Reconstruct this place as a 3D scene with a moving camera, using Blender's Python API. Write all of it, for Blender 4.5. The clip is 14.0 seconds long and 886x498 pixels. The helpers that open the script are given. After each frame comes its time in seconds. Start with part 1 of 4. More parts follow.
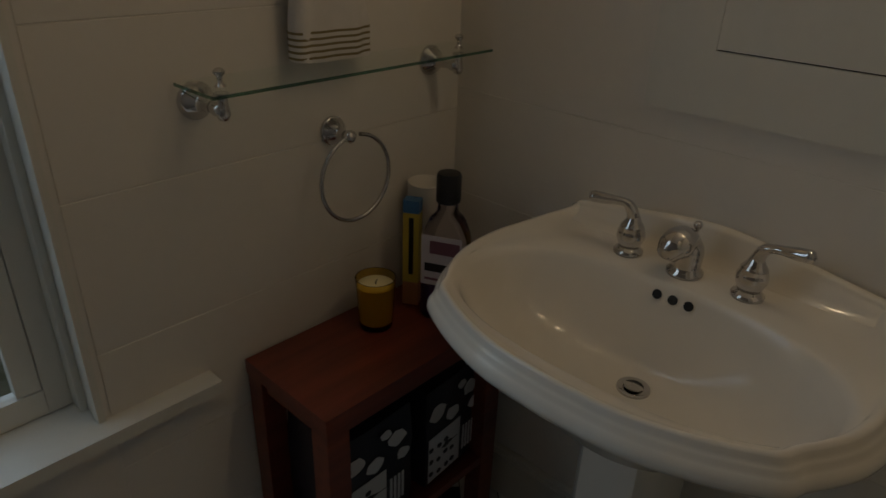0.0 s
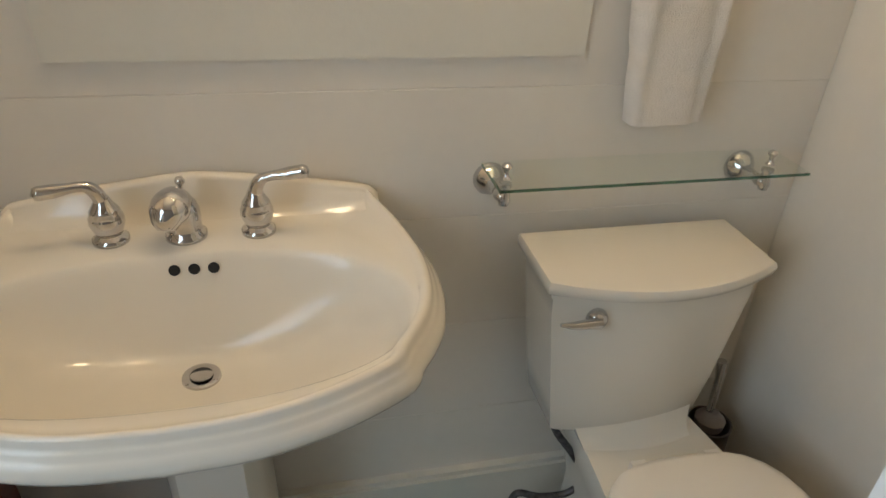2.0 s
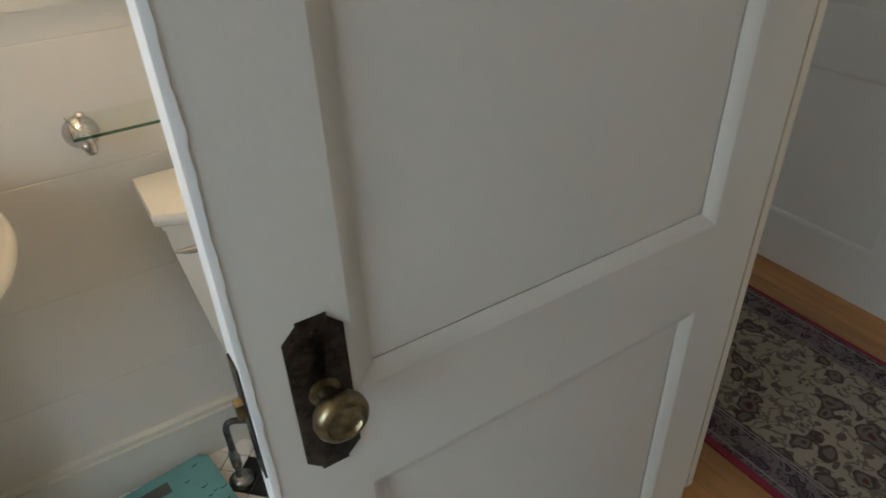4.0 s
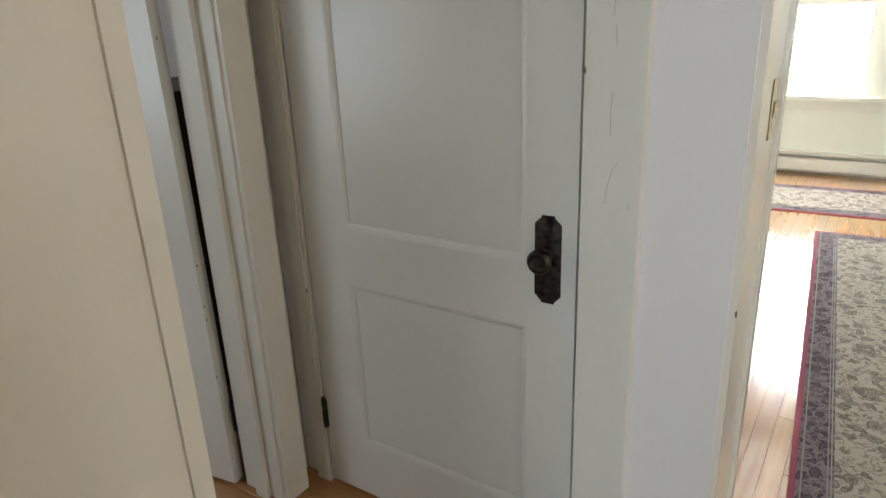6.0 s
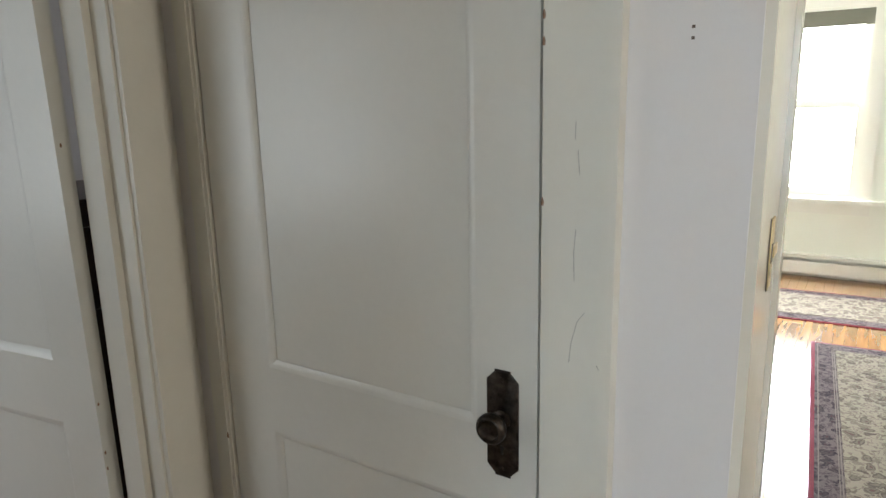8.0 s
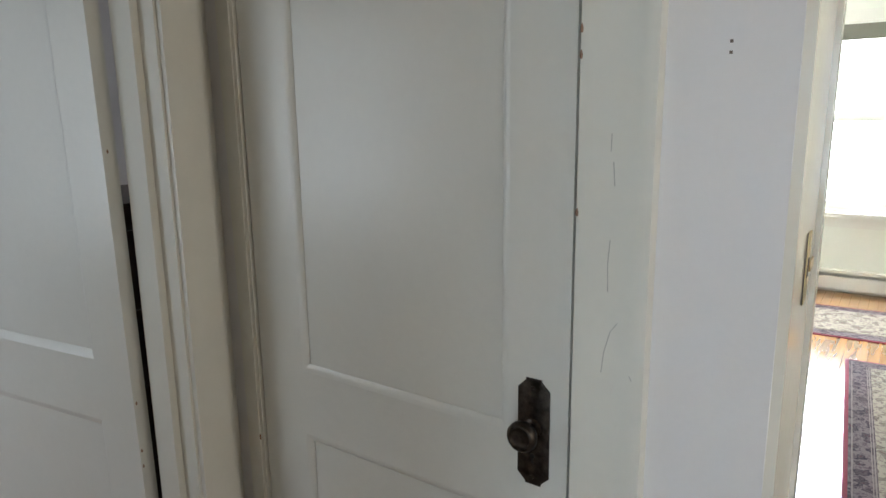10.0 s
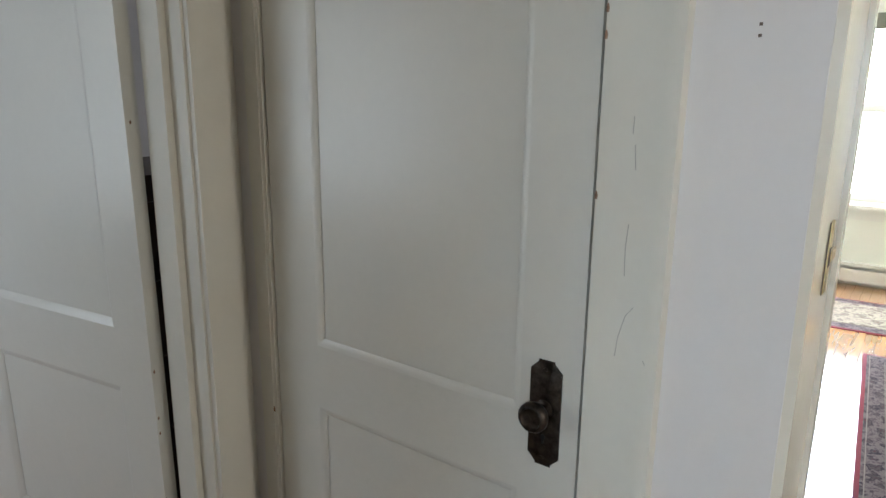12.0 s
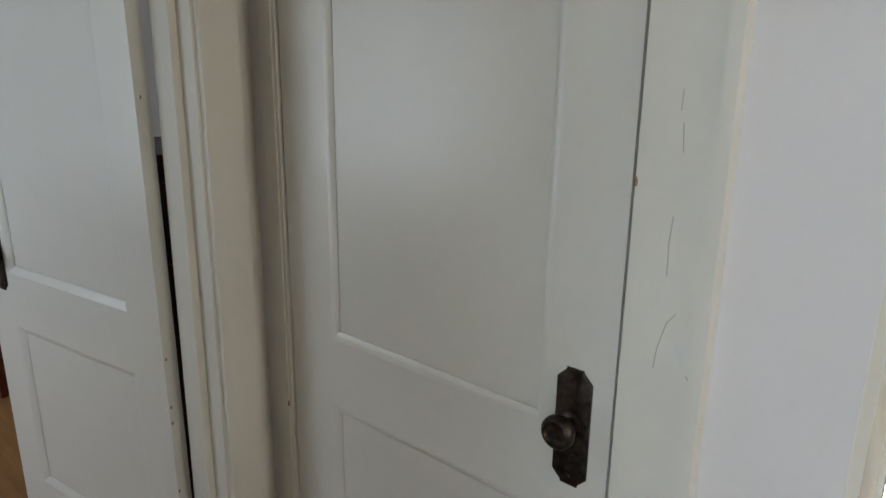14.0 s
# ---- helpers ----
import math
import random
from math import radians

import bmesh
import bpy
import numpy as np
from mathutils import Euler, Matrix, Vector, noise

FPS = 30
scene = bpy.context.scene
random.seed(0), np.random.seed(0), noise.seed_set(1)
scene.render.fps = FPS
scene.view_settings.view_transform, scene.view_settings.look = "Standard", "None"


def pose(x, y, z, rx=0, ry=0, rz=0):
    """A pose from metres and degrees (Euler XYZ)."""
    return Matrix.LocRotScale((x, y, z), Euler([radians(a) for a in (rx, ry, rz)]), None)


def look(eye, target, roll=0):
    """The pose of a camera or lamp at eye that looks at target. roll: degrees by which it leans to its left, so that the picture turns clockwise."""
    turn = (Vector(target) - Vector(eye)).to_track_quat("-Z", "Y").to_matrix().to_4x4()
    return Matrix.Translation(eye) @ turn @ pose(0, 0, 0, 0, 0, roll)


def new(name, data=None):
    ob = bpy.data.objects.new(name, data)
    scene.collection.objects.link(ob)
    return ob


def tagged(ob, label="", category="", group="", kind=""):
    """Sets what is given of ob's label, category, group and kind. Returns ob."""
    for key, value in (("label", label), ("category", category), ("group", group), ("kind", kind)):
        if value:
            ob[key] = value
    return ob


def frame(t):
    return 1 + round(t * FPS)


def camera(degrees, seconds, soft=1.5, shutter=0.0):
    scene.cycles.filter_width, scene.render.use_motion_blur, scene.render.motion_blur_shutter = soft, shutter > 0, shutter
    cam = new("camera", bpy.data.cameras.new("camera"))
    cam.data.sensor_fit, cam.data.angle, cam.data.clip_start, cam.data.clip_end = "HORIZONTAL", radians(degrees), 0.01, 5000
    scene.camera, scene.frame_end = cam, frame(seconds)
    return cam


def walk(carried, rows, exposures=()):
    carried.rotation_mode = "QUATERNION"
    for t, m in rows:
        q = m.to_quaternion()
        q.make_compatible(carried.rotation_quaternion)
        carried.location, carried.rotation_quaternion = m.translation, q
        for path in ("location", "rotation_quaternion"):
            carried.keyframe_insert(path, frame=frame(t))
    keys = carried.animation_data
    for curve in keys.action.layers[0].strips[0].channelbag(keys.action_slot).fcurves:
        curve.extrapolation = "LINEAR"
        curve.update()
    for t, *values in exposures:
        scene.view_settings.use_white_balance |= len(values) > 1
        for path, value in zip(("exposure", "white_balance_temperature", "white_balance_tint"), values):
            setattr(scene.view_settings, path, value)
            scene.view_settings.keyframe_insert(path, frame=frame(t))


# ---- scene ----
cam = camera(67.5, 14.0, soft=1.5, shutter=0.1)
PATH = [
    (0, (0.354, -1.084, 1.359), (-0.843, 0.24, 0.457), 2.2),
    (0.5, (0.309, -1.025, 1.329), (-0.512, 0.573, 0.451), 4.1),
    (1, (0.303, -0.979, 1.328), (-0.175, 0.747, 0.436), 2.5),
    (1.5, (0.22, -0.968, 1.353), (0.275, 0.783, 0.388), 2.8),
    (2, (0.166, -1.008, 1.348), (0.58, 0.657, 0.321), 3.0),
    (2.5, (0.155, -1.064, 1.321), (0.604, 0.511, 0.173), 2.7),
    (3, (0.222, -1.135, 1.322), (0.679, 0.432, 0.166), -0.2),
    (3.5, (0.34, -1.203, 1.325), (0.967, 0.312, 0.18), -1.8),
    (4, (0.463, -1.265, 1.326), (1.323, 0.152, 0.207), -2.2),
    (4.2, (0.502, -1.287, 1.331), (1.478, 0.069, 0.232), -1.7),
    (6.3, (1.237, -1.147, 1.334), (2.829, -0.119, 0.695), -1.7),
    (6.5, (1.276, -1.13, 1.346), (2.879, -0.114, 0.715), -0.3),
    (7, (1.357, -1.102, 1.354), (3.012, -0.133, 0.786), 0.5),
    (7.5, (1.42, -1.11, 1.371), (3.072, -0.099, 0.872), -0.8),
    (8, (1.424, -1.115, 1.371), (3.061, -0.051, 0.938), -1.3),
    (8.5, (1.411, -1.113, 1.382), (3.031, -0.01, 0.985), -1.7),
    (9, (1.405, -1.112, 1.377), (3.017, 0.001, 0.977), -1.5),
    (11.5, (1.399, -1.113, 1.371), (2.978, 0.038, 0.942), 0.5),
    (12, (1.4, -1.113, 1.369), (2.96, 0.051, 0.911), 0.6),
    (12.5, (1.41, -1.113, 1.369), (2.953, 0.061, 0.876), 0.9),
    (13, (1.419, -1.111, 1.366), (2.977, 0.034, 0.855), 1.6),
    (13.5, (1.454, -1.114, 1.371), (2.989, 0.058, 0.852), 1.6),
    (14, (1.525, -1.077, 1.351), (2.985, 0.194, 0.845), 0.8),
]
EXPOSURES = [(0.0, -2.36, 6350, 10), (0.1, -2.07, 6380, 10), (0.5, -1.36, 6520, 10), (1.0, -0.70, 6540, 10), (1.5, -0.37, 6460, 10), (3.0, -0.24, 6340, 10), (3.5, -0.22, 6340, 10), (4.2, 0.26, 6450, 10),
             (6.3, 0.96, 6540, 10), (8.0, 0.96, 6500, 10), (9.0, 0.92, 6230, 10), (14.0, 0.95, 6240, 10)]
walk(cam, [(t, look(e, g, r)) for t, e, g, r in PATH], EXPOSURES)

# ---- world, sun, large lights ----
world = bpy.data.worlds.new("world")
scene.world = world
world.use_nodes = True
wn = world.node_tree
sky = wn.nodes.new("ShaderNodeTexSky")
sky.sky_type, sky.sun_disc = "NISHITA", False
sky.sun_elevation, sky.sun_rotation = radians(42), radians(25)
wn.links.new(sky.outputs[0], wn.nodes["Background"].inputs[0])
wn.nodes["Background"].inputs[1].default_value = 0.12
sun_data = bpy.data.lights.new("sun", "SUN")
sun_data.energy, sun_data.angle, sun_data.color = 2.0, radians(0.6), (1.0, 0.95, 0.88)
sun = new("sun", sun_data)
sun.matrix_world = pose(0, 0, 8, 48, 0, 155)


def window_light(name, x, y, z, facing, w, h, watts, colour):
    """Area lamp at a window's opening, known or added; facing is the way it shines."""
    d = bpy.data.lights.new(name, "AREA")
    d.shape, d.size, d.size_y, d.energy, d.color = "RECTANGLE", w, h, watts, colour
    ob = new(name, d)
    ob.matrix_world = look((x, y, z), Vector((x, y, z)) + Vector(facing))
    return ob


window_light("bath_window_light", -0.80, -1.24, 1.30, (1, 0, -0.6), 0.76, 1.0, 12.0, (0.68, 0.85, 1.0))
window_light("room_window_light", 7.2, -0.75, 1.28, (-1, 0, 0), 0.62, 1.28, 62, (0.93, 0.97, 1.0))
# Added fill for the room, from an unseen window put into its south wall.
window_light("room_side_window_light", 5.0, -4.1, 1.35, (0, 1, 0), 1.5, 1.3, 8, (0.95, 0.97, 1.0))
window_light("bedroom_window_light", 0.13, 1.9, 1.3, (1, 0, 0), 1.3, 1.3, 9.9, (0.85, 0.93, 1.0))
# Added warm fill at an invented, unseen window at the hall's end.
window_light("hall_window_light", 1.86, -3.55, 1.4, (0, 1, 0), 0.6, 1.1, 7.0, (1.0, 0.92, 0.78))
for x in (0.08, 0.30, 0.52):
    bulb = bpy.data.lights.new("bath_bulb", "POINT")
    bulb.energy, bulb.color, bulb.shadow_soft_size = 4.6, (1.0, 0.74, 0.44), 0.028
    new("bath_bulb", bulb).location = (x, -0.215, 2.06)


# ---- materials ----
def nodes_of(name):
    m = bpy.data.materials.new(name)
    m.use_nodes = True
    return m, m.node_tree, m.node_tree.nodes["Principled BSDF"]


def tex_noise(nt, coord, scale, detail=3.0, rough=0.6):
    n = nt.nodes.new("ShaderNodeTexNoise")
    n.inputs["Scale"].default_value, n.inputs["Detail"].default_value, n.inputs["Roughness"].default_value = scale, detail, rough
    nt.links.new(coord, n.inputs["Vector"])
    return n


def ramp(nt, fac, stops):
    r = nt.nodes.new("ShaderNodeValToRGB")
    el = r.color_ramp.elements
    while len(el) < len(stops):
        el.new(0.5)
    for e, (p, c) in zip(el, stops):
        e.position, e.color = p, (*c, 1)
    nt.links.new(fac, r.inputs[0])
    return r


def mix(nt, fac, a, b, mode="MIX"):
    m = nt.nodes.new("ShaderNodeMix")
    m.data_type, m.blend_type = "RGBA", mode
    for sock, v in ((m.inputs[0], fac), (m.inputs[6], a), (m.inputs[7], b)):
        if isinstance(v, (int, float)):
            sock.default_value = v
        elif isinstance(v, tuple):
            sock.default_value = (*v, 1)
        else:
            nt.links.new(v, sock)
    return m.outputs[2]


def bump(nt, b, height, strength, distance=0.01):
    n = nt.nodes.new("ShaderNodeBump")
    n.inputs["Strength"].default_value, n.inputs["Distance"].default_value = strength, distance
    nt.links.new(height, n.inputs["Height"])
    nt.links.new(n.outputs[0], b.inputs["Normal"])


def paint(name, colour, rough=0.4, vary=0.06, fine=90.0, bumps=0.08, coarse=2.2):
    """Painted or plain surface: two scales of tone, brush relief and uneven gloss."""
    m, nt, b = nodes_of(name)
    co = nt.nodes.new("ShaderNodeNewGeometry").outputs["Position"]
    n1, n2 = tex_noise(nt, co, coarse, 4), tex_noise(nt, co, fine, 3)
    lo, hi = tuple(c * (1 - vary) for c in colour), tuple(min(1, c * (1 + vary)) for c in colour)
    c1 = ramp(nt, n1.outputs[0], [(0.3, lo), (0.7, hi)]).outputs[0]
    c2 = mix(nt, 0.25, c1, ramp(nt, n2.outputs[0], [(0.3, lo), (0.7, hi)]).outputs[0])
    nt.links.new(c2, b.inputs["Base Color"])
    rr = nt.nodes.new("ShaderNodeMapRange")
    rr.inputs[3].default_value, rr.inputs[4].default_value = rough * 0.8, min(1, rough * 1.25)
    nt.links.new(n1.outputs[0], rr.inputs[0])
    nt.links.new(rr.outputs[0], b.inputs["Roughness"])
    bump(nt, b, n2.outputs[0], bumps, 0.004)
    return m


def metal(name, colour, rough, vary=0.15):
    m, nt, b = nodes_of(name)
    co = nt.nodes.new("ShaderNodeNewGeometry").outputs["Position"]
    n = tex_noise(nt, co, 60, 4)
    lo, hi = tuple(c * (1 - vary) for c in colour), tuple(min(1, c * (1 + vary)) for c in colour)
    nt.links.new(ramp(nt, n.outputs[0], [(0.35, lo), (0.65, hi)]).outputs[0], b.inputs["Base Color"])
    b.inputs["Metallic"].default_value, b.inputs["Roughness"].default_value = 1.0, rough
    return m


def wood(name, dark, light, rough, along="x", scale=1.0, coat=0.0):
    m, nt, b = nodes_of(name)
    co = nt.nodes.new("ShaderNodeNewGeometry").outputs["Position"]
    info = nt.nodes.new("ShaderNodeObjectInfo")
    mp = nt.nodes.new("ShaderNodeMapping")
    mp.inputs["Scale"].default_value = {"x": (2, 22, 22), "y": (22, 2, 22), "z": (22, 22, 2)}[along]
    nt.links.new(co, mp.inputs[0])
    n1, n2 = tex_noise(nt, mp.outputs[0], 1.2 * scale, 5), tex_noise(nt, co, 2.0, 3)
    grain = ramp(nt, n1.outputs[0], [(0.3, dark), (0.7, light)]).outputs[0]
    tone = ramp(nt, n2.outputs[0], [(0.3, (0.8, 0.8, 0.8)), (0.7, (1, 1, 1))]).outputs[0]
    c = mix(nt, 1.0, grain, tone, "MULTIPLY")
    rnd = ramp(nt, info.outputs["Random"], [(0, (0.82, 0.82, 0.82)), (1, (1, 1, 1))]).outputs[0]
    nt.links.new(mix(nt, 1.0, c, rnd, "MULTIPLY"), b.inputs["Base Color"])
    b.inputs["Roughness"].default_value = rough
    b.inputs["Coat Weight"].default_value, b.inputs["Coat Roughness"].default_value = coat, 0.07
    bump(nt, b, n1.outputs[0], 0.08, 0.003)
    return m


def rug_material(name, field, motif, dark, accent, scale):
    """Woven floral ground: large outlined blossoms, small leaves between them, thin vines and pile."""
    m, nt, b = nodes_of(name)
    co = nt.nodes.new("ShaderNodeTexCoord").outputs["Object"]
    warp = tex_noise(nt, co, scale * 0.8, 2)
    wc = mix(nt, 0.085, co, warp.outputs["Color"])

    def cells(k):
        v = nt.nodes.new("ShaderNodeTexVoronoi")
        v.inputs["Scale"].default_value = k
        nt.links.new(wc, v.inputs["Vector"])
        return v.outputs["Distance"]

    white, black = (1, 1, 1), (0, 0, 0)
    vine = tex_noise(nt, wc, scale * 1.3, 2)
    stem = ramp(nt, vine.outputs[0], [(0.455, black), (0.475, white), (0.515, white), (0.535, black)]).outputs[0]
    c = mix(nt, stem, field, motif)
    leaf = ramp(nt, cells(scale * 2.1), [(0.26, white), (0.33, black)]).outputs[0]
    c = mix(nt, leaf, c, mix(nt, 0.5, motif, dark))
    big = cells(scale)
    bloom = ramp(nt, big, [(0.36, white), (0.40, black)]).outputs[0]
    petal = ramp(nt, big, [(0.0, accent), (0.10, accent), (0.13, dark), (0.17, motif), (0.26, motif), (0.31, dark), (0.37, dark)]).outputs[0]
    c = mix(nt, bloom, c, petal)
    pile = tex_noise(nt, co, 350, 2)
    c = mix(nt, 0.35, c, ramp(nt, pile.outputs[0], [(0.3, (0.6, 0.6, 0.6)), (0.7, white)]).outputs[0], "MULTIPLY")
    nt.links.new(c, b.inputs["Base Color"])
    b.inputs["Roughness"].default_value = 0.95
    b.inputs["Specular IOR Level"].default_value = 0.15
    bump(nt, b, pile.outputs[0], 0.5, 0.004)
    return m


def glass(name, colour, rough=0.02):
    m, nt, b = nodes_of(name)
    b.inputs["Base Color"].default_value = (*colour, 1)
    b.inputs["Transmission Weight"].default_value, b.inputs["Roughness"].default_value, b.inputs["IOR"].default_value = 1.0, rough, 1.45
    return m


def sheet_glass(name):
    """Thin clear plate: mostly see-through, with a faint gloss."""
    m = bpy.data.materials.new(name)
    m.use_nodes = True
    nt = m.node_tree
    nt.nodes.remove(nt.nodes["Principled BSDF"])
    tr, gl, mx = (nt.nodes.new("ShaderNodeBsdf" + k) for k in ("Transparent", "Glossy", "Refraction"))
    nt.nodes.remove(mx)
    mx = nt.nodes.new("ShaderNodeMixShader")
    tr.inputs[0].default_value, gl.inputs[0].default_value, gl.inputs["Roughness"].default_value = (0.975, 0.99, 0.98, 1), (1, 1, 1, 1), 0.03
    mx.inputs[0].default_value = 0.045
    nt.links.new(tr.outputs[0], mx.inputs[1])
    nt.links.new(gl.outputs[0], mx.inputs[2])
    nt.links.new(mx.outputs[0], nt.nodes["Material Output"].inputs[0])
    return m


M_BATH = paint("bath_wall_board", (0.76, 0.72, 0.655), 0.32, 0.04, 40, 0.05)
# Darkened tone for the unseen back wall, to weaken light bounced onto the door.
M_BACK_DIM = paint("dimmed_back_wall_paint", (0.36, 0.32, 0.28), 0.5, 0.05)
M_WALL = paint("hall_wall_paint", (0.72, 0.70, 0.695), 0.5, 0.03)
M_TRIM = paint("white_trim_paint", (0.72, 0.70, 0.63), 0.3, 0.04, 60, 0.12)
M_DOOR = paint("door_paint", (0.70, 0.69, 0.64), 0.3, 0.04, 50, 0.14, 1.6)
M_ENAMEL = paint("glossy_cream_enamel", (0.76, 0.72, 0.63), 0.13, 0.04, 45, 0.05)
M_DOOR_EDGE = paint("fresh_white_edge_paint", (0.86, 0.88, 0.88), 0.4, 0.06, 30, 0.2)
M_ROOM = paint("room_wall_paint", (0.74, 0.74, 0.65), 0.5, 0.03)
M_CEIL = paint("ceiling_paint", (0.82, 0.81, 0.78), 0.8, 0.02)
M_PORC = paint("porcelain", (0.785, 0.74, 0.655), 0.11, 0.015, 20, 0.0)
M_SEAT = paint("seat_plastic", (0.84, 0.80, 0.74), 0.3, 0.015, 20, 0.0)
M_CHROME = metal("chrome", (0.62, 0.61, 0.61), 0.06, 0.05)
M_BRONZE = metal("aged_bronze", (0.055, 0.045, 0.038), 0.38, 0.5)
M_BRASS = metal("worn_brass", (0.21, 0.17, 0.10), 0.33, 0.4)
M_TARNISH = metal("tarnished_chrome", (0.30, 0.29, 0.28), 0.28, 0.35)
M_GOLD = metal("strike_brass", (0.62, 0.47, 0.24), 0.3, 0.2)
M_FLOOR = wood("oak_floor", (0.36, 0.165, 0.055), (0.56, 0.29, 0.10), 0.14, "x", 1.0, 1.0)
M_HALLFLOOR = wood("hall_floor", (0.36, 0.165, 0.055), (0.56, 0.29, 0.10), 0.28, "y", 1.0, 0.3)
M_RED = wood("red_stained_wood", (0.13, 0.022, 0.012), (0.24, 0.048, 0.022), 0.4, "y", 1.0, 0.2)
M_DARKWOOD = wood("dark_wood", (0.03, 0.014, 0.009), (0.065, 0.03, 0.018), 0.4, "z")
M_WTILE = paint("white_floor_tile", (0.74, 0.71, 0.67), 0.25, 0.06, 30, 0.02, 14)
M_BTILE = paint("black_floor_tile", (0.012, 0.011, 0.012), 0.22, 0.3, 30, 0.02)
M_FGROUT = paint("dark_grout", (0.12, 0.10, 0.09), 0.9, 0.25)
M_GLASS = sheet_glass("shelf_glass")
M_GEDGE = glass("shelf_glass_edge", (0.18, 0.36, 0.27), 0.12)
M_PANE = glass("window_glass", (0.97, 0.98, 0.98))
M_CLOTH = paint("terry_cloth", (0.83, 0.79, 0.74), 0.95, 0.05, 420, 0.8, 30)
M_STRIPE = paint("olive_stripe", (0.27, 0.215, 0.10), 0.95, 0.1, 420, 0.6)
M_AMBER = glass("amber_glass", (0.82, 0.60, 0.12), 0.08)
M_WAX = paint("candle_wax", (0.88, 0.78, 0.46), 0.6, 0.04)
M_BLACKP = paint("black_plastic", (0.010, 0.010, 0.011), 0.35, 0.2)
M_CLEARP = glass("clear_plastic", (0.90, 0.86, 0.92), 0.06)
M_PURPLE = paint("purple_liquid", (0.07, 0.03, 0.09), 0.2, 0.2)
M_LABEL = paint("pale_label", (0.60, 0.55, 0.57), 0.5, 0.05)
M_MAROON = paint("maroon_label", (0.19, 0.075, 0.10), 0.5, 0.1)
M_YELLOW = paint("yellow_card", (0.62, 0.46, 0.06), 0.5, 0.1)
M_BLUE = paint("blue_card", (0.05, 0.16, 0.33), 0.5, 0.1)
M_ORANGE = paint("orange_card", (0.55, 0.24, 0.10), 0.5, 0.1)
M_TEAL = paint("teal_glass", (0.15, 0.35, 0.35), 0.18, 0.12, 25, 0.03, 9)
M_TEALD = paint("drop_shade", (0.012, 0.06, 0.075), 0.2, 0.1)
M_LCD = paint("grey_lcd", (0.10, 0.105, 0.095), 0.2, 0.1)
M_HOSE = metal("braided_hose", (0.13, 0.125, 0.13), 0.5, 0.4)
M_PATB = paint("black_wrapper", (0.014, 0.014, 0.024), 0.3, 0.3)
M_PATW = paint("white_wrapper", (0.62, 0.62, 0.63), 0.35, 0.1)
M_BLIND = paint("olive_blind", (0.16, 0.155, 0.12), 0.8, 0.05)
M_PIN = paint("mark_and_groove_shade", (0.12, 0.09, 0.07), 0.8, 0.2)
M_CRACK = paint("paint_crack", (0.44, 0.42, 0.39), 0.8, 0.2)
M_CHIP = paint("bare_wood_chip", (0.28, 0.17, 0.11), 0.8, 0.2)
M_SHADE = paint("opal_glass", (0.9, 0.86, 0.78), 0.3, 0.02)
M_RUG = rug_material("rug_field", (0.30, 0.262, 0.205), (0.155, 0.126, 0.105), (0.07, 0.053, 0.047), (0.10, 0.04, 0.036), 15)
M_RUGB = rug_material("rug_border", (0.165, 0.135, 0.14), (0.09, 0.068, 0.078), (0.04, 0.032, 0.045), (0.10, 0.04, 0.05), 22)
M_RUGR = rug_material("room_rug_field", (0.325, 0.29, 0.235), (0.21, 0.18, 0.152), (0.13, 0.106, 0.092), (0.16, 0.095, 0.085), 17)
M_RUGG = paint("rug_guard_stripe", (0.22, 0.185, 0.17), 0.95, 0.2, 200, 0.5)
M_RUGE = paint("rug_red_edge", (0.20, 0.015, 0.035), 0.9, 0.15, 300, 0.5)


# ---- mesh helpers ----
def box(bm, x0, x1, y0, y1, z0, z1, mat=None):
    vs = [bm.verts.new(p) for p in ((x0, y0, z0), (x1, y0, z0), (x1, y1, z0), (x0, y1, z0), (x0, y0, z1), (x1, y0, z1), (x1, y1, z1), (x0, y1, z1))]
    if mat:
        for v in vs:
            v.co = mat @ v.co
    return [bm.faces.new([vs[i] for i in q]) for q in ((3, 2, 1, 0), (4, 5, 6, 7), (0, 1, 5, 4), (1, 2, 6, 5), (2, 3, 7, 6), (3, 0, 4, 7))]


def soften(bm, width, segs=2, angle=30):
    es = [e for e in bm.edges if len(e.link_faces) == 2 and e.calc_face_angle(0) > radians(angle)]
    bmesh.ops.bevel(bm, geom=es, offset=width, segments=segs, affect="EDGES", clamp_overlap=True)


def loft(bm, rings, cap0=True, cap1=True, closed=True):
    rows = [[bm.verts.new(p) for p in r] for r in rings]
    n = len(rows[0])
    for a, b in zip(rows, rows[1:]):
        for i in range(n if closed else n - 1):
            j = (i + 1) % n
            bm.faces.new((a[i], a[j], b[j], b[i]))
    if cap0:
        bm.faces.new(rows[0][::-1])
    if cap1:
        bm.faces.new(rows[-1])


def lathe(bm, profile, seg=24, m=None):
    m = m or Matrix()
    loft(bm, [[m @ Vector((r * math.cos(a), r * math.sin(a), z)) for a in (2 * math.pi * k / seg for k in range(seg))] for r, z in profile])


def curve_points(ctrl, steps=8):
    """A smooth line through the control points."""
    c = [Vector(p) for p in ctrl]
    c = [2 * c[0] - c[1]] + c + [2 * c[-1] - c[-2]]
    out = []
    for i in range(1, len(c) - 2):
        for k in range(steps):
            t = k / steps
            a, b, d, e = c[i - 1], c[i], c[i + 1], c[i + 2]
            out.append(0.5 * (2 * b + (d - a) * t + (2 * a - 5 * b + 4 * d - e) * t * t + (3 * b - a - 3 * d + e) * t ** 3))
    return out + [c[-2]]


